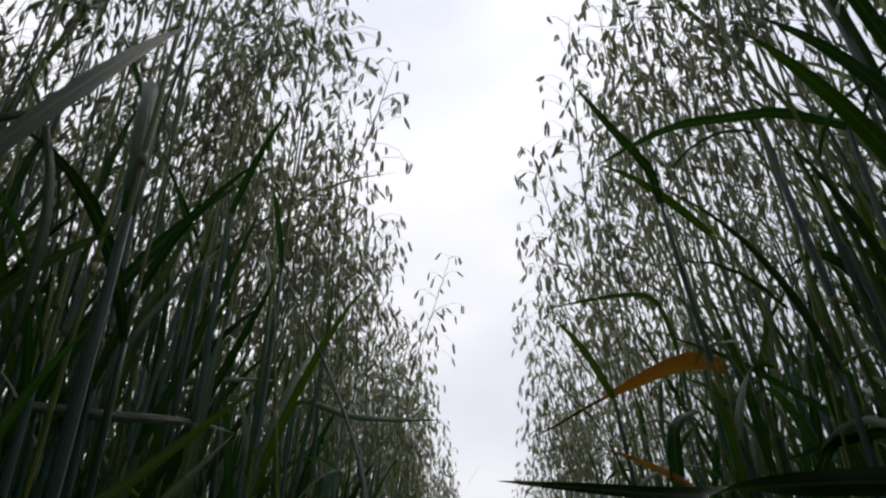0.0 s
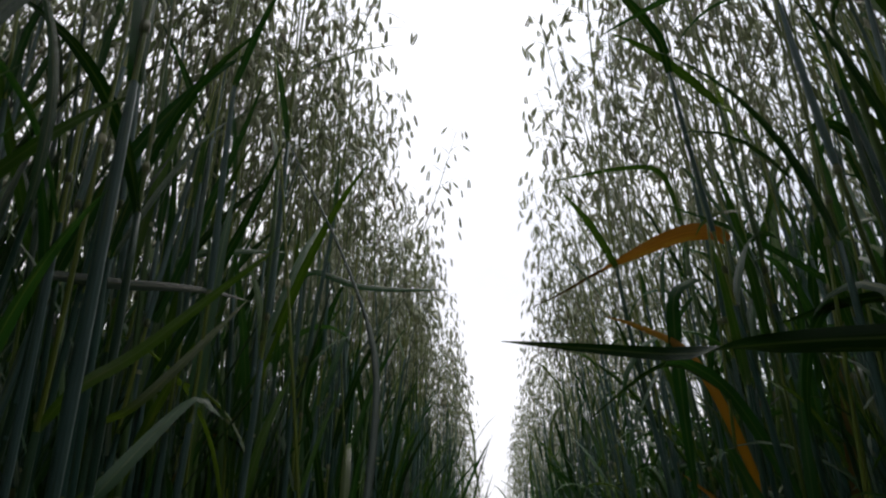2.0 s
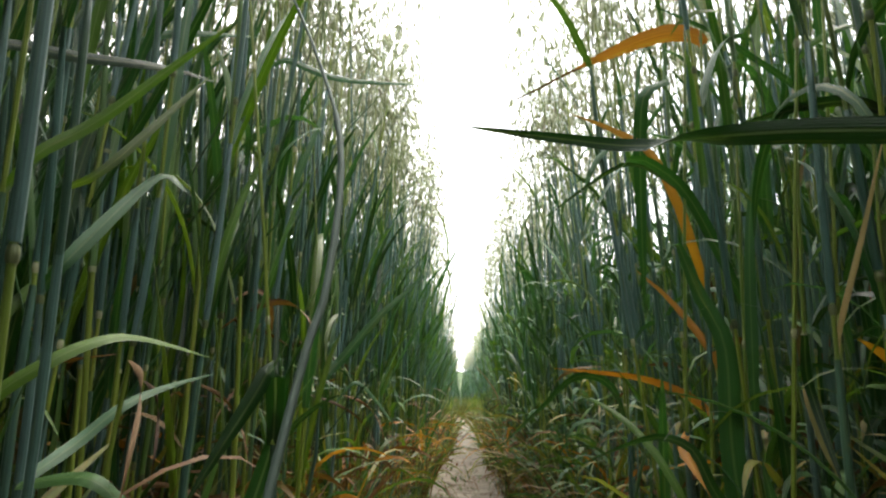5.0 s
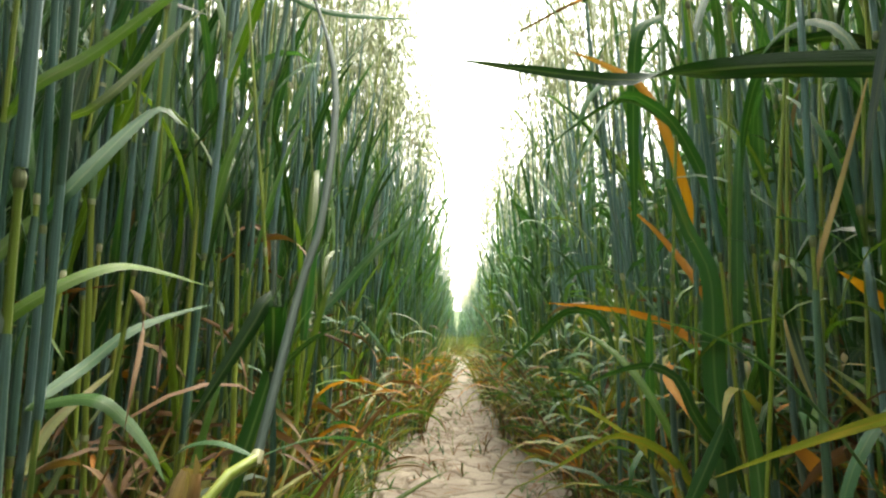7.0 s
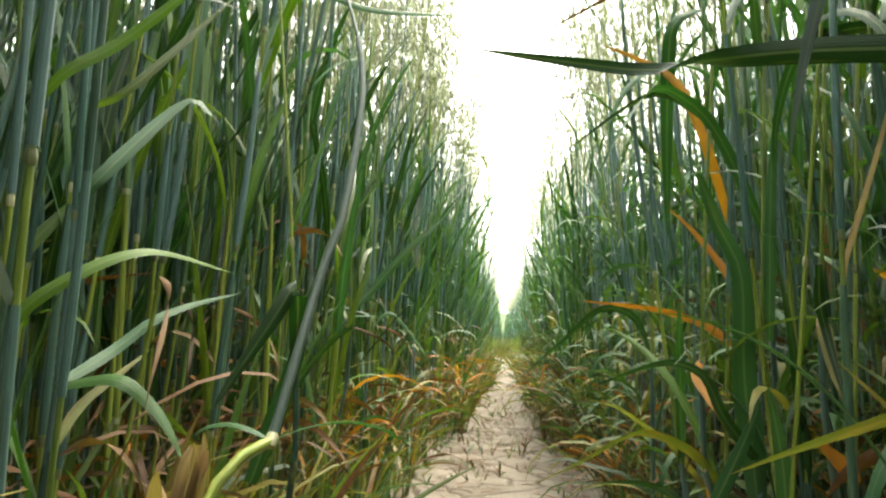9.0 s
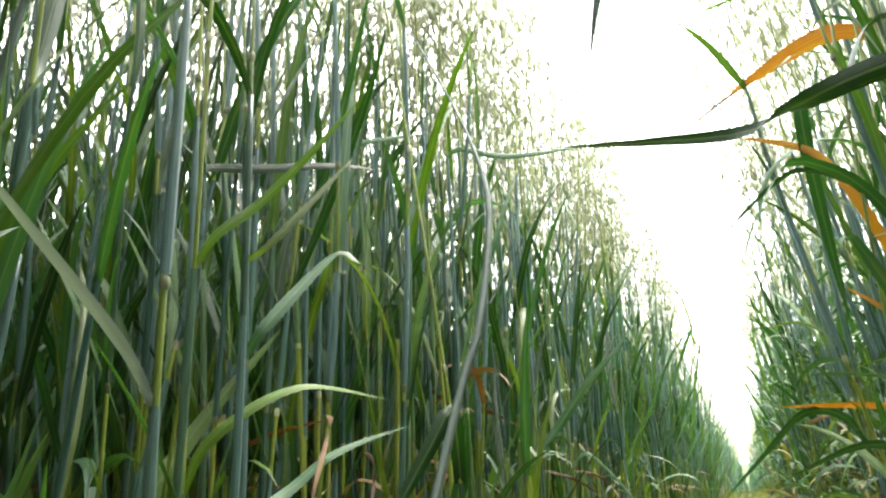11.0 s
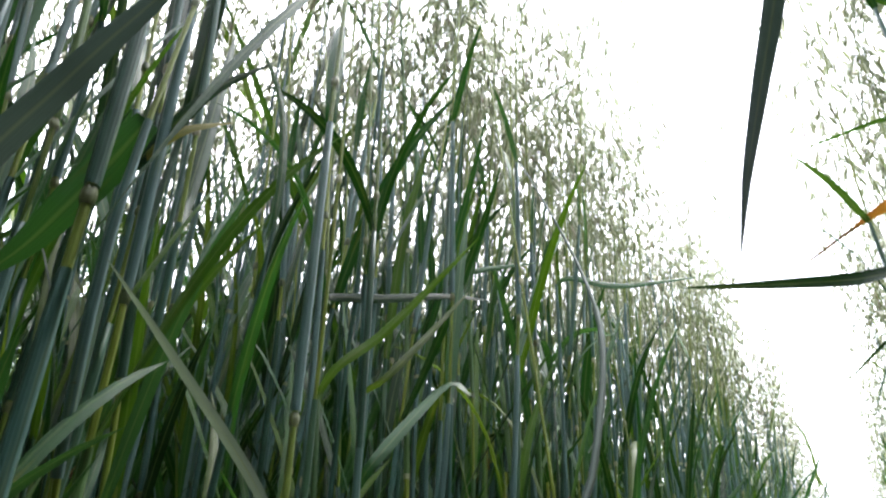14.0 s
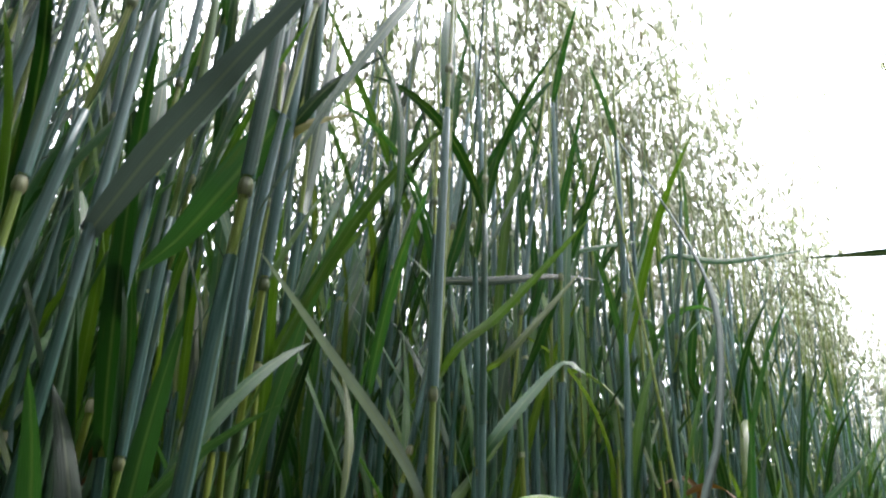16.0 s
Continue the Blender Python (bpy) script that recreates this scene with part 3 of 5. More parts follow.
# ---- plants whose leaves reach into the track ----
def reaching_plant(seed, root, points, width, leaf_material, label, leaf_label="", face=0.0, twist=0.0, top=None, extra=(), others=(1, 3)):
    """An oat plant with one long leaf that leaves the stalk at points[0] and follows the other points to its tip."""
    r = np.random.default_rng(seed)
    ob = thing("oat_plant", (*root, 0))
    base = np.array([*root, 0.0])
    joint = np.array(points[0])
    if top is None:
        top = joint + np.array([0, 0, max(0.25, 0.95 - joint[2])]) + np.array([(joint[0] - root[0]) * 0.4, r.normal(0, 0.02), 0])
    line = smooth_line([base, (base + joint) / 2 + r.normal(0, 0.003, 3), joint, np.array(top)], 24) - base
    g = Geo()
    stalk(g, line, thick=0.85)
    part("culm", g, [M_CULM, M_NODE], ob)
    for pts, wide, mat, name, turn, tw in ((points, width, leaf_material, leaf_label, face, twist), *extra):
        pts = np.array(pts) - base
        g = Geo()
        fine = np.linspace(0, 1, 300)
        away = [np.linalg.norm(along(line, f) - pts[0]) for f in fine]
        at = fine[int(np.argmin(away))]
        if min(away) < 0.011:
            sheath(g, line, max(0.02, at - 0.16), at, thick=0.85)
        blade = smooth_line(pts, 22)
        way = unit(blade[-1] - blade[0])
        out = unit(blade.mean(0) + base - np.array([0.03, 0.0, 0.29]))
        side = np.cross(way, out)
        up = np.cross(side, way)
        ribbon(g, blade, wide, math.cos(turn) * side + math.sin(turn) * up, 0.22, tw)
        if min(away) < 0.011:
            collar(g)
        part("leaf", g, [mat, M_SHEATH], ob, name)
    for k in others:
        low, high = NODES[k], NODES[k] + (NODES[k + 1] - NODES[k]) * 0.85
        g = Geo()
        sheath(g, line, low, high, thick=0.85)
        az = r.uniform(0, 2 * np.pi)
        ribbon(g, arc(along(line, high), az, r.uniform(0.12, 0.2), r.uniform(6, 25), r.uniform(20, 80), 12), 0.009, (-np.sin(az), np.cos(az), 0), 0.25, r.normal(0, 1))
        collar(g)
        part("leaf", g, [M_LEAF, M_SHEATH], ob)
    tw, hu = Geo(), Geo()
    panicle(tw, hu, r, line[-1], line[-1] + np.array([r.normal(0, 0.02), r.normal(0, 0.02), 0.21]), 0, 0, 0)
    head = part("panicle", tw, [M_TWIG], ob)
    tagged(part("seed_head", hu, [M_HUSK], head, "pale green drooping oat spikelets"), kind="stuff")
    return tagged(ob, label, "cereal plant", "oat plants beside the track")


reaching_plant(1, (0.255, 0.26), [(0.226, 0.267, 0.388), (0.199, 0.284, 0.400), (0.180, 0.316, 0.412), (0.144, 0.353, 0.424), (0.120, 0.401, 0.437), (0.098, 0.437, 0.445), (0.050, 0.433, 0.449), (0.002, 0.415, 0.449)],
               0.0118, M_LEAF, "oat plant with one long green leaf reaching across the track", "long flat green blade", 0.0, 3.1 / (1 + np.exp((0.6 - np.linspace(0, 1, 22)) / 0.05)))
reaching_plant(2, (0.268, 0.70), [(0.240, 0.674, 0.386), (0.192, 0.651, 0.471), (0.156, 0.633, 0.495), (0.136, 0.627, 0.494), (0.109, 0.612, 0.454), (0.089, 0.603, 0.413)],
               0.0105, M_LEAF, "oat plant with a sharply bent green leaf and an orange one", "green blade bent over at a kink", 0.3, 0.6,
               extra=(([(0.215, 0.690, 0.398), (0.200, 0.678, 0.438), (0.187, 0.674, 0.475), (0.169, 0.686, 0.522), (0.139, 0.714, 0.554), (0.112, 0.742, 0.577)], 0.0088, M_ORANGE, "withered orange blade", 0.0, 0.9),
                      ([(0.198, 0.670, 0.476), (0.160, 0.672, 0.504), (0.132, 0.679, 0.501), (0.071, 0.699, 0.459)], 0.006, M_LEAF, "narrow green blade", 0.6, 0.5)))
reaching_plant(3, (0.285, 0.78), [(0.252, 0.760, 0.320), (0.236, 0.763, 0.357), (0.209, 0.796, 0.407), (0.184, 0.819, 0.439)],
               0.0085, M_ORANGE, "oat plant with an orange-brown leaf tip beside the track", "withered orange blade", 0.2, 0.8,
               extra=(([(0.190, 0.690, 0.590), (0.168, 0.683, 0.575), (0.164, 0.690, 0.545), (0.166, 0.708, 0.480), (0.170, 0.726, 0.388)], 0.0125, M_LEAF, "flat grey-green blade hanging straight down", 0.0, 0.3),))
reaching_plant(4, (0.285, 0.83), [(0.274, 0.835, 0.241), (0.262, 0.840, 0.287), (0.244, 0.867, 0.313), (0.208, 0.896, 0.330), (0.165, 0.905, 0.337), (0.111, 0.923, 0.343)],
               0.0105, M_ORANGE, "oat plant with a level orange leaf over the track's edge", "orange blade, arched and tapering", 0.4, 0.5)
reaching_plant(5, (0.205, 0.93), [(0.191, 0.910, 0.273), (0.173, 0.914, 0.324), (0.135, 0.910, 0.333), (0.093, 0.895, 0.298), (0.042, 0.878, 0.253)],
               0.0095, M_LEAF, "oat plant with a green leaf drooping over the track", "drooping green blade", 0.3, 0.4)
reaching_plant(6, (0.225, 0.68), [(0.200, 0.660, 0.181), (0.171, 0.632, 0.212), (0.134, 0.602, 0.230), (0.110, 0.586, 0.229), (0.077, 0.588, 0.209), (0.044, 0.589, 0.193)],
               0.0075, M_YELLOW, "oat plant with a low yellow leaf arching over the soil", "yellowing arched blade", 0.5, 0.6, top=(0.24, 0.72, 0.9))
reaching_plant(7, (0.222, 0.28), [(0.208, 0.294, 0.286), (0.193, 0.304, 0.281), (0.181, 0.333, 0.271), (0.163, 0.384, 0.252), (0.136, 0.424, 0.231)],
               0.0075, M_YELLOW, "oat plant with a yellow leaf sloping down to the track", "yellowing narrow blade", 0.6, 0.4)
reaching_plant(8, (0.300, 0.80), [(0.239, 0.732, 0.645), (0.228, 0.729, 0.652), (0.204, 0.731, 0.655), (0.178, 0.738, 0.650), (0.153, 0.744, 0.641), (0.131, 0.749, 0.633), (0.117, 0.750, 0.627)],
               0.0175, M_ORANGE, "oat plant with a bright orange upper leaf over the track", "bright orange withered blade", 0.15, 0.25, top=(0.27, 0.79, 0.95),
               extra=(([(0.141, 0.752, 0.637), (0.113, 0.758, 0.627), (0.079, 0.766, 0.611), (0.048, 0.771, 0.598)], 0.0032, M_DRY, "thin shrivelled blade", 0.2, 0.4),))
reaching_plant(9, (-0.335, 0.42), [(-0.326, 0.432, 0.226), (-0.322, 0.438, 0.243), (-0.302, 0.500, 0.331), (-0.264, 0.556, 0.412)],
               0.0145, M_LEAF, "oat plant with a broad pale green leaf slanting up", "broad pale green blade", 0.1, 0.3, top=(-0.31, 0.42, 0.93))
reaching_plant(10, (-0.235, 0.45), [(-0.232, 0.455, 0.367), (-0.219, 0.458, 0.386), (-0.195, 0.512, 0.448), (-0.180, 0.520, 0.444), (-0.168, 0.530, 0.431)],
               0.0095, M_LEAF, "oat plant with a pale leaf folded over near its tip", "pale blade folded over at its tip", 0.2, 0.9,
               extra=(([(-0.233, 0.452, 0.262), (-0.225, 0.498, 0.281), (-0.211, 0.526, 0.302), (-0.196, 0.553, 0.314), (-0.170, 0.582, 0.325)], 0.0080, M_LEAF, "narrow green blade", 0.3, 0.3),
                      ([(-0.233, 0.452, 0.262), (-0.185, 0.422, 0.269), (-0.166, 0.423, 0.258), (-0.152, 0.421, 0.243), (-0.142, 0.417, 0.228)], 0.0100, M_LEAF, "drooping dark green blade", 0.3, 0.3),
                      ([(-0.233, 0.452, 0.225), (-0.232, 0.477, 0.248), (-0.228, 0.510, 0.264), (-0.219, 0.544, 0.283)], 0.0065, M_YELLOW, "straight yellow blade", 0.2, 0.3)))
reaching_plant(11, (-0.245, 0.40), [(-0.238, 0.402, 0.279), (-0.228, 0.407, 0.305), (-0.204, 0.421, 0.327), (-0.186, 0.441, 0.339), (-0.172, 0.460, 0.340), (-0.139, 0.477, 0.330)],
               0.0085, M_LEAF, "oat plant with a low green leaf arching to the track", "arching green blade", 0.4, 0.6)
reaching_plant(12, (-0.250, 0.375), [(-0.206, 0.364, 0.400), (-0.193, 0.366, 0.418), (-0.173, 0.380, 0.439), (-0.141, 0.391, 0.473), (-0.110, 0.390, 0.497)],
               0.0065, M_LEAF, "oat plant with a green leaf slanting up over the track", "green blade rising aslant", 0.2, 0.3, others=())
reaching_plant(14, (0.165, 0.150), [(0.128, 0.136, 0.420), (0.110, 0.120, 0.416), (0.088, 0.106, 0.396), (0.072, 0.107, 0.371), (0.065, 0.111, 0.354), (0.062, 0.112, 0.345), (0.058, 0.111, 0.331), (0.055, 0.109, 0.317)],
               0.0052, M_PALE, "oat plant with a long leaf tip hanging into the track", "hanging grey-green blade", 0.0, 0.4, top=(0.20, 0.155, 0.94))
reaching_plant(15, (-0.215, 0.12), [(-0.195, 0.119, 0.385), (-0.170, 0.121, 0.412), (-0.149, 0.124, 0.432), (-0.130, 0.127, 0.451), (-0.100, 0.138, 0.490)],
               0.0118, M_PALE, "oat plant with a broad bluish leaf rising aslant", "broad bluish green blade", 0.0, 0.2, top=(-0.2, 0.14, 0.93))
reaching_plant(16, (-0.130, 0.26), [(-0.133, 0.248, 0.300), (-0.141, 0.238, 0.324), (-0.159, 0.204, 0.367), (-0.168, 0.174, 0.396)],
               0.0050, M_GLAUCOUS, "oat plant with a thin pale leaf slanting across the stalks", "thin pale green blade", 0.2, 0.2, top=(-0.14, 0.29, 0.92), others=(3,))
reaching_plant(17, (-0.345, 0.47), [(-0.276, 0.464, 0.519), (-0.274, 0.480, 0.525), (-0.248, 0.508, 0.530), (-0.221, 0.534, 0.537), (-0.200, 0.556, 0.541), (-0.180, 0.578, 0.541)],
               0.0090, M_LEAF, "oat plant with a long level leaf across its neighbours", "long level green blade", 0.35, 0.5, top=(-0.33, 0.49, 0.93))
reaching_plant(47, (-0.330, 0.72), [(-0.302, 0.688, 0.610), (-0.300, 0.699, 0.626), (-0.276, 0.716, 0.648), (-0.240, 0.740, 0.660), (-0.196, 0.766, 0.668)],
               0.0095, M_LEAF, "oat plant with a leaf bent over level at mid height", "level dull green blade", 0.4, 0.5, top=(-0.31, 0.73, 0.95))
reaching_plant(18, (-0.205, 0.81), [(-0.197, 0.815, 0.660), (-0.180, 0.818, 0.667), (-0.129, 0.841, 0.656), (-0.037, 0.857, 0.655)],
               0.009, M_LEAF, "oat plant with a level leaf reaching into the track", "level green blade", 0.5, 0.4)
reaching_plant(19, (-0.190, 1.18), [(-0.172, 1.188, 0.304), (-0.145, 1.191, 0.332), (-0.114, 1.195, 0.305), (-0.082, 1.197, 0.263)],
               0.007, M_LEAF, "oat plant with a pale leaf folded down at the track's edge", "pale folded blade", 0.3, 0.4)
reaching_plant(20, (-0.245, 0.215), [(-0.235, 0.224, 0.480), (-0.219, 0.231, 0.506), (-0.199, 0.241, 0.536), (-0.173, 0.258, 0.559)],
               0.009, M_LEAF, "oat plant with crossing leaves, one of them yellowing", "olive green blade", 0.3, 0.5,
               extra=(([(-0.235, 0.224, 0.485), (-0.213, 0.235, 0.509), (-0.195, 0.257, 0.524)], 0.008, M_YELLOW, "blade turning yellow and orange", 0.4, 0.6),))
reaching_plant(21, (-0.205, 0.385), [(-0.191, 0.392, 0.409), (-0.174, 0.398, 0.422), (-0.141, 0.445, 0.490)],
               0.0052, M_FRESH, "oat plant with a narrow leaf slanting up across its neighbours", "narrow yellow-green blade", 0.2, 0.2)
reaching_plant(22, (0.235, 0.42), [(0.249, 0.429, 0.680), (0.215, 0.440, 0.705), (0.185, 0.450, 0.712), (0.147, 0.475, 0.726), (0.092, 0.504, 0.715)],
               0.0085, M_LEAF, "oat plant with a dark leaf slanting over the track", "dark green blade", 0.3, 0.4)
reaching_plant(23, (0.262, 0.63), [(0.216, 0.623, 0.729), (0.186, 0.613, 0.757), (0.153, 0.605, 0.782), (0.123, 0.600, 0.797)],
               0.0085, M_LEAF, "oat plant with a dark leaf pointing over the track", "dark green pointed blade", 0.2, 0.4)
reaching_plant(24, (0.255, 0.91), [(0.244, 0.892, 0.746), (0.224, 0.869, 0.799), (0.185, 0.872, 0.812), (0.088, 0.891, 0.808)],
               0.008, M_LEAF, "oat plant with a narrow upper leaf over the track", "narrow level blade", 0.5, 0.4)
reaching_plant(25, (0.235, 0.60), [(0.162, 0.575, 0.731), (0.153, 0.559, 0.756), (0.121, 0.539, 0.790), (0.091, 0.517, 0.820)],
               0.0085, M_LEAF, "oat plant with a straight leaf rising over the track", "straight dark green blade", 0.1, 0.3, top=(0.17, 0.6, 0.95))
reaching_plant(26, (0.215, 0.76), [(0.132, 0.748, 0.628), (0.108, 0.733, 0.670), (0.080, 0.720, 0.703)],
               0.008, M_LEAF, "oat plant with a short leaf pointing over the track", "short pointed blade", 0.1, 0.3, top=(0.14, 0.77, 0.95))
reaching_plant(27, (0.300, 0.49), [(0.281, 0.493, 0.480), (0.255, 0.505, 0.497), (0.231, 0.518, 0.499), (0.191, 0.534, 0.492)],
               0.010, M_LEAF, "oat plant with a level dark leaf beside the track", "level dark green blade", 0.5, 0.3,
               extra=(([(0.240, 0.512, 0.495), (0.223, 0.521, 0.500), (0.211, 0.532, 0.482), (0.205, 0.544, 0.449), (0.204, 0.551, 0.415)], 0.008, M_LEAF, "pale hanging blade", 0.1, 0.4),))
reaching_plant(28, (0.225, 0.455), [(0.207, 0.454, 0.330), (0.209, 0.452, 0.348), (0.219, 0.440, 0.395), (0.227, 0.421, 0.450)],
               0.0036, M_STRAW, "oat plant with a narrow straw-yellow leaf standing upright", "narrow straw-yellow blade", 0.3, 0.3, top=(0.21, 0.47, 0.94))


reaching_plant(29, (0.222, 0.625), [(0.212, 0.617, 0.165), (0.206, 0.615, 0.226), (0.200, 0.610, 0.277), (0.196, 0.600, 0.347), (0.180, 0.601, 0.384), (0.163, 0.598, 0.426), (0.154, 0.593, 0.409)],
               0.0185, M_LEAF, "oat plant with broad dark green leaves standing close together", "broad dark green blade", 0.1, 0.3, top=(0.245, 0.65, 0.95), others=(),
               extra=(([(0.224, 0.625, 0.300), (0.222, 0.612, 0.400), (0.224, 0.603, 0.460), (0.231, 0.588, 0.505)], 0.0095, M_LEAF, "pale upright blade", 0.2, 0.3),
                      ([(0.218, 0.622, 0.205), (0.182, 0.593, 0.243), (0.168, 0.588, 0.270), (0.158, 0.592, 0.279), (0.136, 0.597, 0.281), (0.085, 0.596, 0.262)], 0.0085, M_LEAF, "pale arching blade", 0.4, 0.3),
                      ([(0.165, 0.569, 0.185), (0.182, 0.569, 0.220), (0.199, 0.568, 0.259)], 0.011, M_LEAF, "short green blade", 0.1, 0.2)))
reaching_plant(30, (0.200, 0.500), [(0.193, 0.506, 0.170), (0.193, 0.513, 0.224), (0.187, 0.519, 0.272)],
               0.012, M_LEAF, "oat plant with a short green leaf standing near the soil", "short upright green blade", 0.1, 0.3, top=(0.26, 0.51, 0.94), others=(),
               extra=(([(0.228, 0.540, 0.350), (0.234, 0.555, 0.326), (0.238, 0.554, 0.304), (0.240, 0.529, 0.255)], 0.007, M_LEAF, "pale blade hanging down", 0.1, 0.3),
                      ([(0.180, 0.490, 0.150), (0.131, 0.475, 0.198), (0.116, 0.481, 0.212), (0.099, 0.486, 0.215), (0.076, 0.490, 0.213)], 0.006, M_LEAF, "pale low arching blade", 0.4, 0.3)))


reaching_plant(32, (-0.150, 0.560), [(-0.119, 0.549, 0.278), (-0.117, 0.540, 0.316), (-0.120, 0.538, 0.327), (-0.128, 0.527, 0.308), (-0.142, 0.513, 0.279), (-0.158, 0.495, 0.245)],
               0.013, M_LEAF, "oat plant with broad leaves, one folded over and hanging", "broad blade folded over", 0.1, 0.2, top=(-0.2, 0.60, 0.95), others=(),
               extra=(([(-0.142, 0.534, 0.197), (-0.130, 0.544, 0.240), (-0.118, 0.550, 0.286), (-0.111, 0.551, 0.328)], 0.014, M_LEAF, "broad upright green blade", 0.1, 0.3),))


reaching_plant(33, (-0.240, 0.235), [(-0.171, 0.181, 0.466), (-0.184, 0.177, 0.445), (-0.194, 0.171, 0.426), (-0.208, 0.166, 0.407), (-0.221, 0.158, 0.391)],
               0.017, M_LEAF, "oat plant with a broad dark leaf folded down beside its stalk", "broad dark green hanging blade", 0.0, 0.2, top=(-0.16, 0.27, 0.93), others=())

reaching_plant(40, (0.28, 0.567), [(0.250, 0.547, 0.210), (0.246, 0.544, 0.215), (0.238, 0.543, 0.224), (0.230, 0.542, 0.232), (0.227, 0.539, 0.240)],
               0.012, M_ORANGE, "oat plant with a broad withered leaf at its foot", "broad orange-brown blade", 0.3, 0.3, top=(0.295, 0.587, 0.93), others=())
reaching_plant(41, (0.297, 0.54), [(0.267, 0.520, 0.232), (0.251, 0.519, 0.231), (0.235, 0.517, 0.222), (0.223, 0.512, 0.213), (0.215, 0.506, 0.207)],
               0.01, M_DRY, "oat plant with a limp brown leaf at its foot", "limp brown blade", 0.3, 0.3, top=(0.312, 0.56, 0.93), others=())
reaching_plant(42, (0.274, 0.599), [(0.244, 0.579, 0.319), (0.241, 0.565, 0.307), (0.241, 0.550, 0.279), (0.242, 0.534, 0.257)],
               0.01, M_YELLOW, "oat plant with a fading leaf that hangs down", "fading yellow-green hanging blade", 0.2, 0.3, top=(0.289, 0.619, 0.93), others=())
reaching_plant(43, (0.328, 0.549), [(0.298, 0.529, 0.318), (0.282, 0.530, 0.330), (0.268, 0.529, 0.340), (0.256, 0.527, 0.347)],
               0.009, M_ORANGE, "oat plant with an orange leaf deep in the stand", "orange withered blade", 0.3, 0.3, top=(0.343, 0.569, 0.93), others=())
reaching_plant(44, (0.208, 0.664), [(0.178, 0.644, 0.284), (0.172, 0.635, 0.272), (0.176, 0.622, 0.259), (0.181, 0.610, 0.247), (0.182, 0.598, 0.237)],
               0.008, M_ORANGE, "oat plant with a small orange leaf hanging low", "small orange blade", 0.3, 0.3, top=(0.223, 0.684, 0.93), others=())
reaching_plant(45, (-0.195, 1.014), [(-0.165, 0.994, 0.328), (-0.140, 1.009, 0.357), (-0.099, 1.022, 0.409), (-0.060, 1.033, 0.447), (-0.042, 1.043, 0.472)],
               0.012, M_LEAF, "oat plant with a broad blade slanting up along the stand", "broad blade slanting up", 0.1, 0.3, top=(-0.21, 1.034, 0.93), others=())


def kinked_plant():
    """A stalk knocked over at its lower joint, leaning up over the track's edge."""
    ob = thing("oat_plant", (-0.150, 0.300, 0))
    base = np.array([-0.150, 0.300, 0.0])
    low = smooth_line(np.array([(-0.150, 0.300, 0), (-0.130, 0.340, 0.13), (-0.111, 0.377, 0.222), (-0.093, 0.406, 0.242)]) - base, 16)
    high = smooth_line(np.array([(-0.093, 0.406, 0.242), (-0.084, 0.462, 0.332), (-0.077, 0.488, 0.376), (-0.080, 0.547, 0.479), (-0.108, 0.60, 0.57), (-0.155, 0.66, 0.68), (-0.21, 0.72, 0.80)]) - base, 24)
    g = Geo()
    tube(g, low, np.full(16, 0.0030), 8, 0)
    part("culm", g, [M_CULM], ob, "yellow-green stalk foot")
    g = Geo()
    tube(g, high[:12], np.linspace(0.0027, 0.0024, 12), 8, 0)
    part("culm", g, [M_STEM], ob, "bluish upper stalk")
    g = Geo()
    tube(g, high[11:], np.linspace(0.0015, 0.0008, len(high) - 11), 7, 0)
    part("culm", g, [M_STEM], ob, "thin dark stalk below the head")
    g = Geo()
    tube(g, [high[0] + (high[1] - high[0]) * k for k in (-0.12, 0.0, 0.12)], [0.0029, 0.0034, 0.0029], 8, 0)
    part("node", g, [M_NODE], ob)
    for k, (az, long) in enumerate(((0.1, 0.075), (2.9, 0.05))):
        g = Geo()
        ribbon(g, arc(high[0], az, long, 65, 70, 12), 0.006, (-np.sin(az), np.cos(az), 0), 0.25, 0.8)
        part("leaf", g, [M_LEAF], ob)
    r = np.random.default_rng(77)
    tw, hu = Geo(), Geo()
    panicle(tw, hu, r, high[-1], high[-1] + np.array([0.0, 0.05, 0.19]), 0, 0, 0)
    head = part("panicle", tw, [M_TWIG], ob)
    tagged(part("seed_head", hu, [M_HUSK], head, "pale green drooping oat spikelets"), kind="stuff")
    tagged(ob, "bluish oat plant bent at a lower joint, leaning over the track", "cereal plant", "oat plants beside the track")


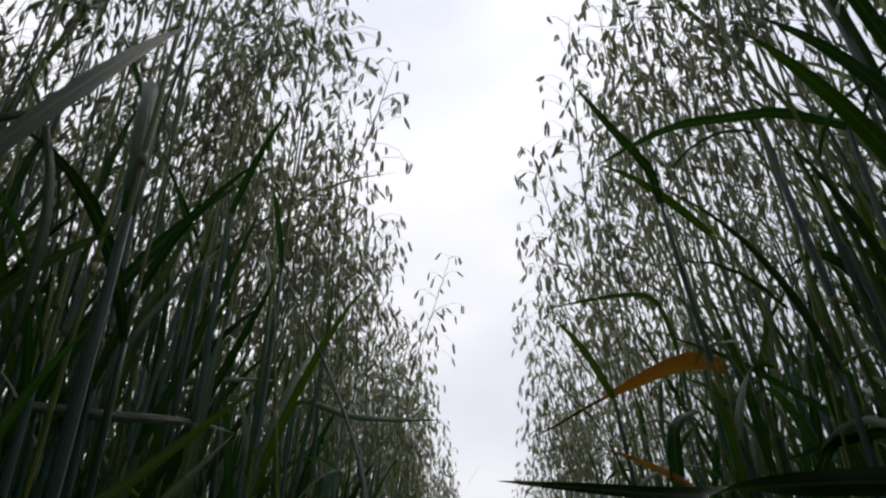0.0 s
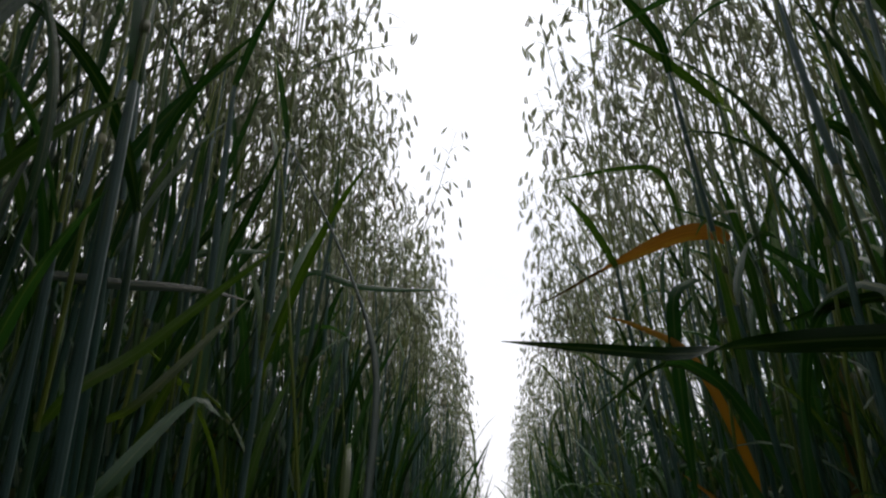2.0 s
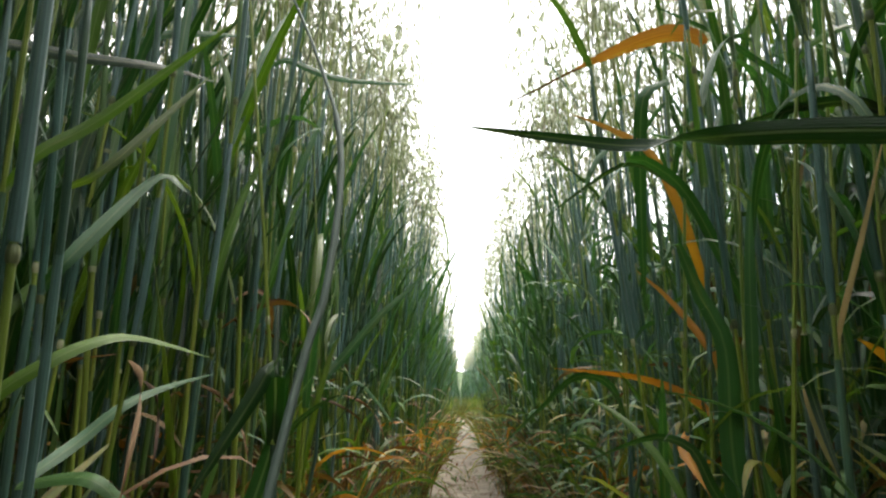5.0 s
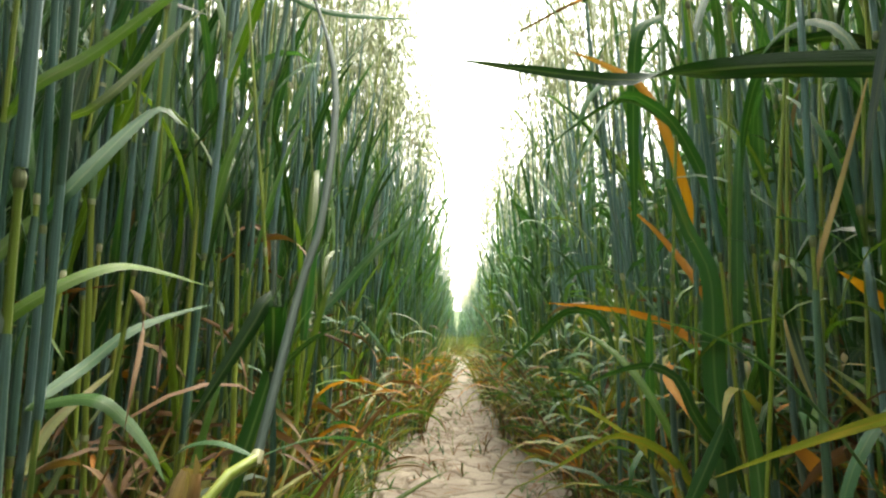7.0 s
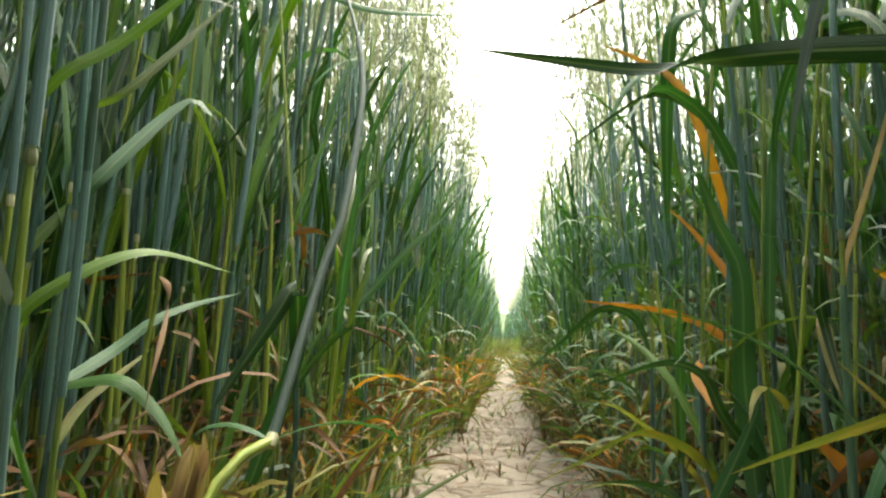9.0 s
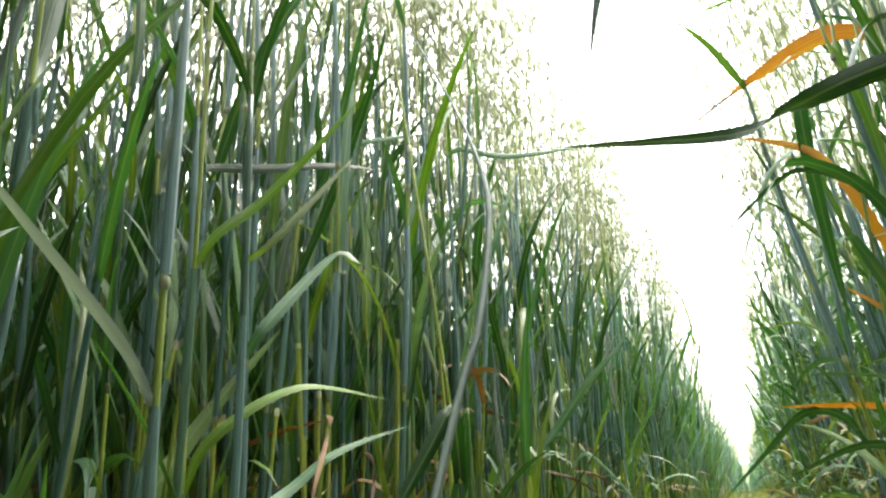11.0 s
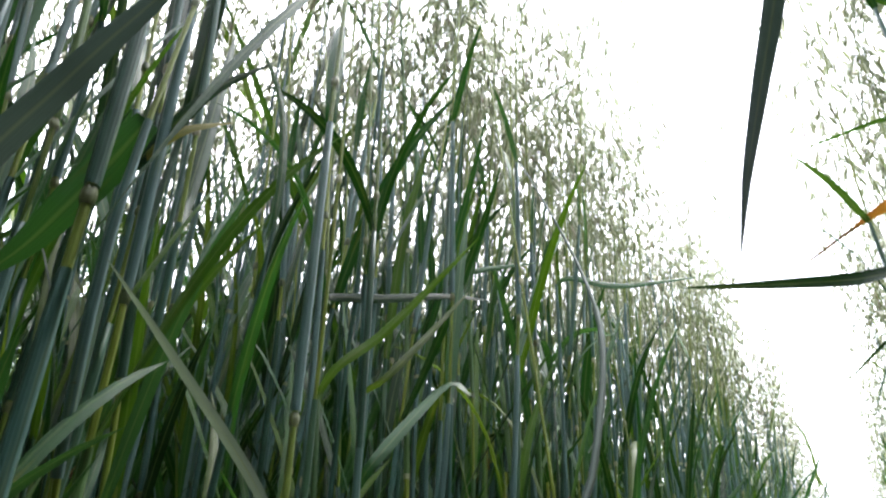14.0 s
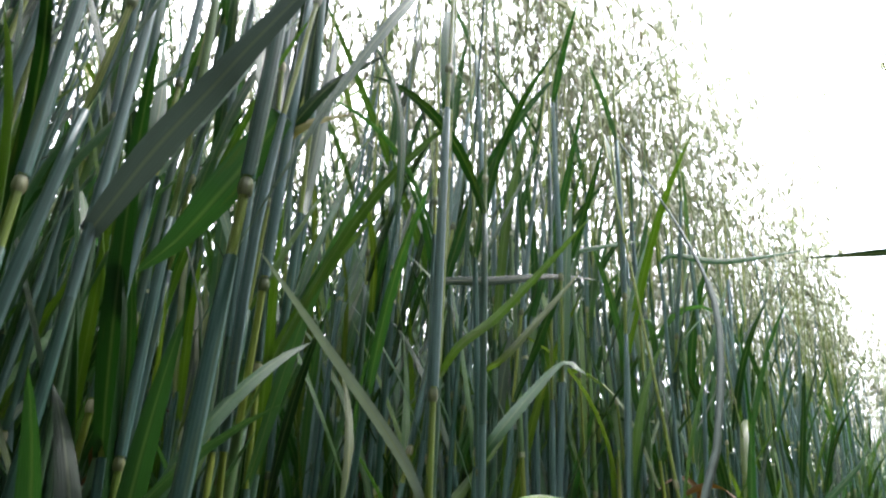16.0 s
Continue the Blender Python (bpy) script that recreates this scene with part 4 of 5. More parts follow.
def broken_stub():
    """A torn-off stalk, its frayed straw-coloured end curling open."""
    ob = thing("oat_stub", (-0.135, 0.318, 0))
    base = np.array([-0.135, 0.318, 0.0])
    line = smooth_line(np.array([(-0.135, 0.318, 0), (-0.122, 0.318, 0.15), (-0.100, 0.319, 0.240)]) - base, 12)
    g = Geo()
    tube(g, line, np.linspace(0.003, 0.0042, 12), 8, 0)
    part("culm", g, [M_CULM], ob)
    r = np.random.default_rng(8)
    for k in range(5):
        g = Geo()
        az = (-0.5, 0.3, 1.2, 2.6, 4.2)[k]
        out = np.array([np.cos(az), np.sin(az), 0]) * 0.0040
        long = 0.024 + 0.012 * np.cos(az) + r.uniform(0, 0.006)
        ribbon(g, arc(line[-2] + out, az + r.normal(0, 0.3), long, r.uniform(8, 20), r.uniform(-10, 18), 9, 0.8), 0.0125, (-np.sin(az), np.cos(az), 0), 0.6, r.normal(0, 0.4))
        part("shred", g, [M_STRAW], ob, "frayed straw-coloured strip")
    up = unit(line[-1] - line[-3])
    g = Geo()
    tube(g, [line[-1] + up * k for k in (-0.012, -0.004, 0.004, 0.010)], [0.0042, 0.0052, 0.0056, 0.0040], 9, 0)
    part("torn_sheath", g, [M_STRAW], ob, "torn straw-coloured sheath")
    tagged(ob, "broken oat stalk with a frayed straw-coloured end", "plant stub")


kinked_plant()
broken_stub()


# ---- low shoots along the track's edges ----
def shoot_leaves(r):
    n = r.integers(6, 10)
    for k in range(n):
        az = k * 2.4 + r.normal(0, 0.4)
        mid = arc(np.array([0.004 * np.cos(az), 0.004 * np.sin(az), 0]), az, r.uniform(0.09, 0.27), r.uniform(3, 28), r.uniform(20, 105), 10, r.uniform(1.1, 2.2), r.normal(0, 0.5))
        yield mid, r.uniform(0.0035, 0.0075), (-np.sin(az), np.cos(az), 0), r.normal(0, 1.5), r.random()


def low_shoot(seed):
    r = np.random.default_rng(seed)
    ob = thing("oat_shoot")
    for mid, wide, side, tw, pick in shoot_leaves(r):
        g = Geo()
        ribbon(g, mid, wide, side, 0.3, tw)
        part("leaf", g, [M_DRY if pick < 0.2 else M_ORANGE if pick < 0.32 else M_YELLOW if pick < 0.55 else M_FRESH if pick < 0.75 else M_LEAF], ob, "" if pick >= 0.55 else "yellowing blade")
    return tagged(ob, "low tuft of narrow oat leaves, partly yellow, at the track's edge", "grass tuft", "shoots along the track")


def shoot_mesh(seed):
    r = np.random.default_rng(seed)
    g = Geo()
    for mid, wide, side, tw, pick in shoot_leaves(r):
        ribbon(g, mid[::2] if len(mid) % 2 else np.concatenate([mid[::2], mid[-1:]]), wide, side, 0.2, tw, 3 if pick < 0.32 else 6 if pick < 0.56 else 7 if pick < 0.72 else 0, flat=True)
    return g.arrays()


SHOOT_MATERIALS = CROWD_MATERIALS + [M_YELLOW, M_FRESH]
shoots = [low_shoot(500 + k) for k in range(8)]
spots = [(edge_left(y) + x, y) for x, y in spots_in(rng, -0.075, 0.04, 0.42, 2.4, 260, 0.0)] + [(edge_right(y) + x, y) for x, y in spots_in(rng, -0.02, 0.085, 0.42, 2.4, 260, 0.0)]
for k, (x, y) in enumerate(spots):
    m = pose(x, y, 0, rng.normal(0, 6), rng.normal(0, 6), rng.uniform(0, 360)) @ Matrix.Scale(rng.uniform(0.6, 1.15), 4)
    if k < len(shoots):
        shoots[k].matrix_basis = m
    else:
        copy_thing(shoots[k % len(shoots)], m)
shoot_kinds = [shoot_mesh(600 + k) for k in range(12)]
spots = [(edge_left(y) + x, y) for x, y in spots_in(rng, -0.5, 0.05, 2.4, 8.0, 130, 0.0)] + [(edge_right(y) + x, y) for x, y in spots_in(rng, -0.04, 0.5, 2.4, 8.0, 130, 0.0)]
spots += [(edge_left(y) + x, y) for x, y in spots_in(rng, -0.8, -0.03, 0.0, 2.4, 260, 0.0)] + [(edge_right(y) + x, y) for x, y in spots_in(rng, 0.03, 0.8, 0.0, 2.4, 260, 0.0)]
crowd("undergrowth", spots, shoot_kinds, rng, "low tangle of green and withered leaves among the stalks", "undergrowth", SHOOT_MATERIALS, 0.2, (0.6, 1.5))


# ---- leafy side shoots without heads, half as tall as the stalks ----
def tall_leaves(r, curly=False):
    height = r.uniform(0.38, 0.74) * (0.7 if curly else 1.0)
    az = r.uniform(0, 6.28)
    for k in range(5):
        az += np.pi + r.normal(0, 0.6)
        base = np.array([0.003 * np.cos(az), 0.003 * np.sin(az), height * (0.18 + 0.2 * k)])
        yield arc(base, az, r.uniform(0.12, 0.24) if curly else r.uniform(0.17, 0.3), r.uniform(10, 45) if curly else r.uniform(4, 26), r.uniform(70, 150) if curly else r.uniform(6, 50), 11, r.uniform(1.2, 2.4), r.normal(0, 0.4)), r.uniform(0.0058, 0.011), (-np.sin(az), np.cos(az), 0), r.normal(0, 1.2), r.random(), height


def tall_shoot(seed):
    r = np.random.default_rng(seed)
    ob = thing("oat_tiller")
    for mid, wide, side, tw, pick, height in tall_leaves(r, seed % 2 > 0):
        g = Geo()
        ribbon(g, mid, wide, side, 0.3, tw)
        part("leaf", g, [M_YELLOW if pick < 0.08 else M_FRESH if pick < 0.24 else M_LEAF], ob)
    g = Geo()
    tube(g, [(0, 0, 0), (0.001, 0, height * 0.3), (0, 0.002, height * 0.7), (0, 0.001, height * 0.99)], [0.0028, 0.0032, 0.0028, 0.0016], 6, 0)
    part("culm", g, [M_SHEATH], ob)
    return tagged(ob, "leafy green oat side shoot without a seed head", "cereal plant", "leafy shoots among the stalks")


def tall_mesh(seed):
    r = np.random.default_rng(seed)
    g = Geo()
    for mid, wide, side, tw, pick, height in tall_leaves(r, seed % 2 > 0):
        ribbon(g, mid[::2], wide, side, 0.2, tw, 3 if pick < 0.015 else 6 if pick < 0.3 else 0, flat=True)
    ribbon(g, [(0, 0, 0), (0, 0.002, height * 0.5), (0, 0, height)], 0.006, (1, 0.2, 0), flat=True, mat=1)
    return g.arrays()


rng = np.random.default_rng(23)
tillers = [tall_shoot(800 + k) for k in range(8)]
spots = [(edge_left(y) + x, y) for x, y in spots_in(rng, -0.3, -0.03, -0.1, 2.0, 190, 0.0)] + [(edge_right(y) + x, y) for x, y in spots_in(rng, 0.08, 0.30, -0.1, 1.8, 95, 0.0)]
spots = [(x, y) for x, y in spots if math.hypot(x - 0.03, y) > 0.36 and math.hypot(x + 0.25, y - 0.40) > 0.1]
placed = collections.Counter()
for x, y in spots:
    m = pose(x, y, 0, rng.normal(0, 4), rng.normal(0, 4), rng.uniform(0, 360)) @ Matrix.Scale(rng.uniform(0.66, 0.92), 4)
    kinds = tillers[::2] if x < 0 else tillers[1::2]
    n = placed[x < 0]
    placed[x < 0] += 1
    if n < len(kinds):
        kinds[n].matrix_basis = m
    else:
        copy_thing(kinds[n % len(kinds)], m)
tall_kinds = [tall_mesh(900 + k) for k in range(12)]
spots = [(edge_left(y) + x, y) for x, y in spots_in(rng, -1.2, -0.22, -0.5, 4.5, 330, 0.0)] + [(edge_right(y) + x, y) for x, y in spots_in(rng, 0.2, 1.0, -0.5, 4.5, 330, 0.0)]
spots += [(edge_left(y) + x, y) for x, y in spots_in(rng, -0.25, 0.0, 2.0, 6.0, 200, 0.0)] + [(edge_right(y) + x, y) for x, y in spots_in(rng, 0.0, 0.25, 1.8, 6.0, 200, 0.0)]
# An added strip over the track behind the camera, out of view, to block light.
spots += [(x, y) for x, y in spots_in(rng, -0.6, 0.6, -0.6, -0.24, 200, 0.0)]
for kinds, some in ((tall_kinds[::2], [p for p in spots if p[0] < 0]), (tall_kinds, [p for p in spots if p[0] >= 0])):
    crowd("leafy_undergrowth", some, kinds, rng, "dense leafy shoots between the oat stalks, and unseen ones behind that block light", "undergrowth", CROWD_MATERIALS + [M_FRESH], 0.12, (0.8, 1.25))


def fresh_shoot(seed):
    """A young shoot of broad upright blades, bright yellow-green."""
    r = np.random.default_rng(seed)
    ob = thing("oat_tiller")
    height = r.uniform(0.34, 0.5)
    az = r.uniform(0, 6.28)
    for k in range(5):
        az += np.pi + r.normal(0, 0.5)
        g = Geo()
        ribbon(g, arc(np.array([0.003 * np.cos(az), 0.003 * np.sin(az), height * (0.12 + 0.2 * k)]), az, r.uniform(0.18, 0.28), r.uniform(3, 14), r.uniform(4, 45) if k < 4 else r.uniform(90, 140), 12, r.uniform(1.3, 2.2), r.normal(0, 0.3)), r.uniform(0.010, 0.0155), (-np.sin(az), np.cos(az), 0), 0.3, r.normal(0, 0.9))
        part("leaf", g, [M_FRESH if k % 2 == 0 else M_LEAF], ob)
    g = Geo()
    tube(g, [(0, 0, 0), (0.001, 0, height * 0.3), (0, 0.002, height * 0.7), (0, 0.001, height * 0.98)], [0.0028, 0.0033, 0.0029, 0.0016], 6, 0)
    part("culm", g, [M_CULM], ob)
    return tagged(ob, "fresh yellow-green oat shoot with broad upright blades", "cereal plant", "leafy shoots among the stalks")


fresh = [fresh_shoot(860 + k) for k in range(3)]
for k, (x, y) in enumerate(((-0.225, 0.66), (-0.205, 0.78), (-0.190, 0.94), (-0.215, 1.10), (-0.165, 1.25), (-0.175, 1.48), (0.262, 0.93), (0.245, 1.2))):
    m = pose(x, y, 0, rng.normal(0, 3), rng.normal(2, 3), rng.uniform(0, 360)) @ Matrix.Scale(rng.uniform(0.72, 0.92), 4)
    if k < len(fresh):
        fresh[k].matrix_basis = m
    else:
        copy_thing(fresh[k % len(fresh)], m)


def broad_shoot(seed):
    """A stout shoot of broad dark blades that stand close together."""
    r = np.random.default_rng(seed)
    ob = thing("oat_tiller")
    height = r.uniform(0.20, 0.30)
    az = r.uniform(0, 6.28)
    for k in range(6):
        az += np.pi + r.normal(0, 0.5)
        g = Geo()
        ribbon(g, arc(np.array([0.003 * np.cos(az), 0.003 * np.sin(az), height * (0.2 + 0.15 * k)]), az, r.uniform(0.12, 0.19), r.uniform(3, 16), r.uniform(4, 40), 12, r.uniform(1.3, 2.2), r.normal(0, 0.3)), r.uniform(0.012, 0.018), (-np.sin(az), np.cos(az), 0), 0.3, r.normal(0, 0.7))
        part("leaf", g, [M_FRESH if k == 4 and seed == 871 else M_DRY if k == 0 else M_LEAF], ob, "withered brown blade" if k == 0 else "")
    g = Geo()
    tube(g, [(0, 0, 0), (0.001, 0, height * 0.3), (0, 0.002, height * 0.7), (0, 0.001, height * 0.98)], [0.0028, 0.0033, 0.0029, 0.0016], 6, 0)
    part("culm", g, [M_SHEATH], ob)
    return tagged(ob, "stout oat shoot with broad dark green blades, deep in the stand", "cereal plant", "leafy shoots among the stalks")


broad = [broad_shoot(870 + k) for k in range(4)]
for k, (x, y) in enumerate(((-0.205, 0.035), (-0.235, 0.075), (-0.195, 0.095), (-0.265, 0.110), (-0.225, 0.140), (-0.200, 0.165), (-0.270, 0.170), (-0.240, 0.205), (-0.300, 0.215), (-0.330, 0.160), (-0.290, 0.060), (-0.275, 0.255), (-0.320, 0.290))):
    m = pose(x, y, 0, rng.normal(-4, 3), rng.normal(5, 3), rng.uniform(0, 360)) @ Matrix.Scale(rng.uniform(0.85, 1.1), 4)
    if k < len(broad):
        broad[k].matrix_basis = m
    else:
        copy_thing(broad[k % len(broad)], m)


# ---- short curling blades on the stands' faces, and withered ones at their feet ----
def spray_mesh(seed, dry=False, mixed=False):
    r = np.random.default_rng(seed)
    g = Geo()
    height = r.uniform(0.05, 0.22) if dry else r.uniform(0.2, 0.8)
    az = r.uniform(0, 6.28)
    for k in range(7 if dry else 5):
        az += np.pi + r.normal(0, 0.7)
        base = np.array([0.003 * np.cos(az), 0.003 * np.sin(az), height * r.uniform(0.3, 1.0)])
        mid = arc(base, az, r.uniform(0.08, 0.2) if mixed else r.uniform(0.06, 0.15), r.uniform(15, 70) if mixed else r.uniform(15, 90) if dry else r.uniform(8, 55), r.uniform(40, 130) if dry else r.uniform(80, 165), 8, r.uniform(1.0, 2.2), r.normal(0, 0.7))
        pick = r.random()
        ribbon(g, mid, r.uniform(0.003, 0.007) if dry else r.uniform(0.0045, 0.009), (-np.sin(az), np.cos(az), 0), 0.2, r.normal(0, 2.5 if dry else 1.0), (7 if pick < 0.18 else 3 if pick < 0.45 else 6 if pick < 0.72 else 8) if mixed else (7 if pick < 0.3 else 3) if dry else (6 if pick < 0.12 else 8 if pick < 0.4 else 0), flat=True)
    ribbon(g, [(0, 0, 0), (0, 0.002, height * 0.5), (0, 0, height)], 0.005, (1, 0.2, 0), flat=True, mat=3 if dry else 1)
    return g.arrays()


SPRAY_MATERIALS = CROWD_MATERIALS + [M_YELLOW, M_ORANGE, M_FRESH]
spots = [(edge_left(y) + x, y) for x, y in spots_in(rng, -0.16, 0.01, 0.45, 3.0, 130, 0.0)] + [(edge_right(y) + x, y) for x, y in spots_in(rng, -0.01, 0.22, 0.4, 3.0, 820, 0.0)]
spots = [(x, y) for x, y in spots if math.hypot(x + 0.25, y - 0.40) > 0.12]
crowd("curling_leaves", spots, [spray_mesh(1000 + k) for k in range(14)], rng, "short curling green blades between the oat stalks", "undergrowth", SPRAY_MATERIALS, 0.1, (0.8, 1.2), clear=True)
spots = [(edge_left(y) + x, y) for x, y in spots_in(rng, -0.4, -0.05, -0.05, 2.6, 360, 0.0)] + [(edge_right(y) + x, y) for x, y in spots_in(rng, 0.04, 0.4, 0.15, 2.6, 700, 0.0)]
crowd("withered_leaves", spots, [spray_mesh(1100 + k, True) for k in range(14)], rng, "tangle of withered orange-brown leaves at the stalks' feet", "undergrowth", SPRAY_MATERIALS, 0.15, (0.8, 1.3))
spots = [(edge_left(y) + x, y) for x, y in spots_in(rng, -0.07, 0.03, 0.85, 5.0, 230, 0.0)] + [(edge_right(y) + x, y) for x, y in spots_in(rng, -0.03, 0.07, 0.85, 5.0, 230, 0.0)]
crowd("withered_fringe", spots, [spray_mesh(1150 + k, True, True) for k in range(12)], rng, "fringe of green, yellow and withered blades along the bare soil", "undergrowth", SPRAY_MATERIALS, 0.15, (0.7, 1.15))
# Extra shoots beside and behind the camera, added to darken the near stands' feet.
spots = [(x, y) for x, y in spots_in(rng, -1.3, -0.34, -0.1, 1.3, 170, 0.0) if x < -0.44 or y > 0.6]
spots += [(x, y) for x, y in spots_in(rng, 0.38, 1.1, -0.4, 1.4, 260, 0.0)] + [(x, y) for x, y in spots_in(rng, -1.0, -0.3, -0.6, -0.1, 150, 0.0)]
crowd("leafy_undergrowth", spots, tall_kinds[::2], rng, "tall broad-leaved shoots added deep among the oat stalks to block light", "undergrowth", CROWD_MATERIALS + [M_FRESH], 0.1, (1.1, 1.5))


# ---- the crowd behind ----
mid_kinds = [plant_mesh(np.random.default_rng(300 + k), 1) for k in range(12)]
calm_kinds = [plant_mesh(np.random.default_rng(340 + k), 1, True) for k in range(12)]
far_kinds = [plant_mesh(np.random.default_rng(400 + k), 2) for k in range(10)]


def behind(rng, side, y0, y1, x0, depth, per_m2, skip):
    """Spots from the stand's edge outward, less those that the single plants fill."""
    out = []
    for x, y in spots_in(rng, x0, depth, y0, y1, per_m2, 0.0):
        e = edge_left(y) - x if side < 0 else edge_right(y) + x
        if not (skip and -0.1 < y < skip[1] and x < skip[0]) and math.hypot(e - 0.03, y) > 0.2:
            out.append((e, y))
    return out


left_spots = [(x, y) for x, y in behind(rng, -1, 0.5, 2.1, 0.03, 0.26, 190, None) if math.hypot(x + 0.25, y - 0.40) > 0.12]
left_spots += behind(rng, -1, -0.7, 2.4, 0, 0.8, 400, (0.26, 2.1)) + behind(rng, -1, 2.4, 5.0, 0, 0.5, 270, None)
right_spots = behind(rng, 1, -0.7, 2.4, 0, 0.65, 290, (0.22, 1.8)) + behind(rng, 1, 2.4, 5.0, 0, 0.45, 230, None)
crowd("oat_crop", left_spots, calm_kinds, rng, "dense stand of tall green oats beside the track", toward=0.03, clear=True)
crowd("oat_crop", right_spots, mid_kinds, rng, "dense stand of tall green oats beside the track", toward=-0.02, clear=True)
# Unseen oats added across the track behind the camera; they keep skylight off the stands.
blocker_spots = [(x, y) for x, y in spots_in(rng, -0.8, 0.85, -1.3, -0.12, 300, 0.0) if math.hypot(x - 0.03, y) > 0.22]
crowd("oat_crop", blocker_spots, mid_kinds, rng, "unseen tall green oats closing the track behind the camera to block skylight")
far_spots = behind(rng, -1, 5.0, 9.0, 0, 0.45, 200, None) + behind(rng, 1, 5.0, 9.0, 0, 0.5, 150, None)
far_spots += behind(rng, -1, 9.0, 14.0, 0, 0.4, 120, None) + behind(rng, 1, 9.0, 14.0, 0, 0.4, 120, None)
far_spots += spots_in(rng, -0.7, 0.8, 14.0, 17.0, 190)
crowd("oat_crop", far_spots, far_kinds, rng, "distant oats that close in at the end of the track", clear=True)


def field_mesh(seed):
    """A plain oat plant for the wider field: stalk, four blades and a few hanging husks."""
    r = np.random.default_rng(seed)
    g = Geo()
    top = r.uniform(1.0, 1.15)
    ribbon(g, [(0, 0, 0), (0.01, 0, top)], 0.008, (0.7, 0.7, 0), flat=True, mat=1)
    for k in range(5):
        az = r.uniform(0, 6.28)
        ribbon(g, arc(np.array([0, 0, 0.2 + 0.16 * k]), az, r.uniform(0.2, 0.32), 20, r.uniform(50, 120), 4), 0.02, (-np.sin(az), np.cos(az), 0), flat=True)
        for _ in range(1):
            az = r.uniform(0, 6.28)
            ribbon(g, arc(np.array([0.04 * np.cos(az), 0.04 * np.sin(az), top - 0.05 * k]), az, 0.04, 130, 30, 3), 0.012, (-np.sin(az), np.cos(az), 0), flat=True, mat=4)
    return g.arrays()


field_kinds = [field_mesh(450 + k) for k in range(10)]
# Added behind the visible stands so that low light from the horizon can't pass.
fill_spots = [(x, y) for x, y in spots_in(rng, -3.2, 3.2, -1.6, 5.0, 210) if abs(x) > 1.05]
crowd("leafy_undergrowth", fill_spots, tall_kinds, rng, "leafy shoots added through the wider field to block low sidelight", "undergrowth", CROWD_MATERIALS + [M_FRESH], 0.12, (0.85, 1.2))
# The second, dense strip is added on the track behind, unseen, to block skylight.
wide_spots = spots_in(rng, -4.2, 4.2, -3.2, -0.7, 110) + spots_in(rng, -0.2, 0.25, -0.75, -0.3, 260)
wide_spots += behind(rng, -1, -0.7, 2.4, 0.75, 3.9, 125, None) + behind(rng, 1, -0.7, 2.4, 0.6, 3.9, 125, None)
wide_spots += behind(rng, -1, 2.4, 8.0, 0.5, 3.9, 105, None) + behind(rng, 1, 2.4, 8.0, 0.5, 3.9, 105, None)
crowd("oat_crop", wide_spots, field_kinds, rng, "tall green oats of the wider field, and an unseen strip blocking light behind")


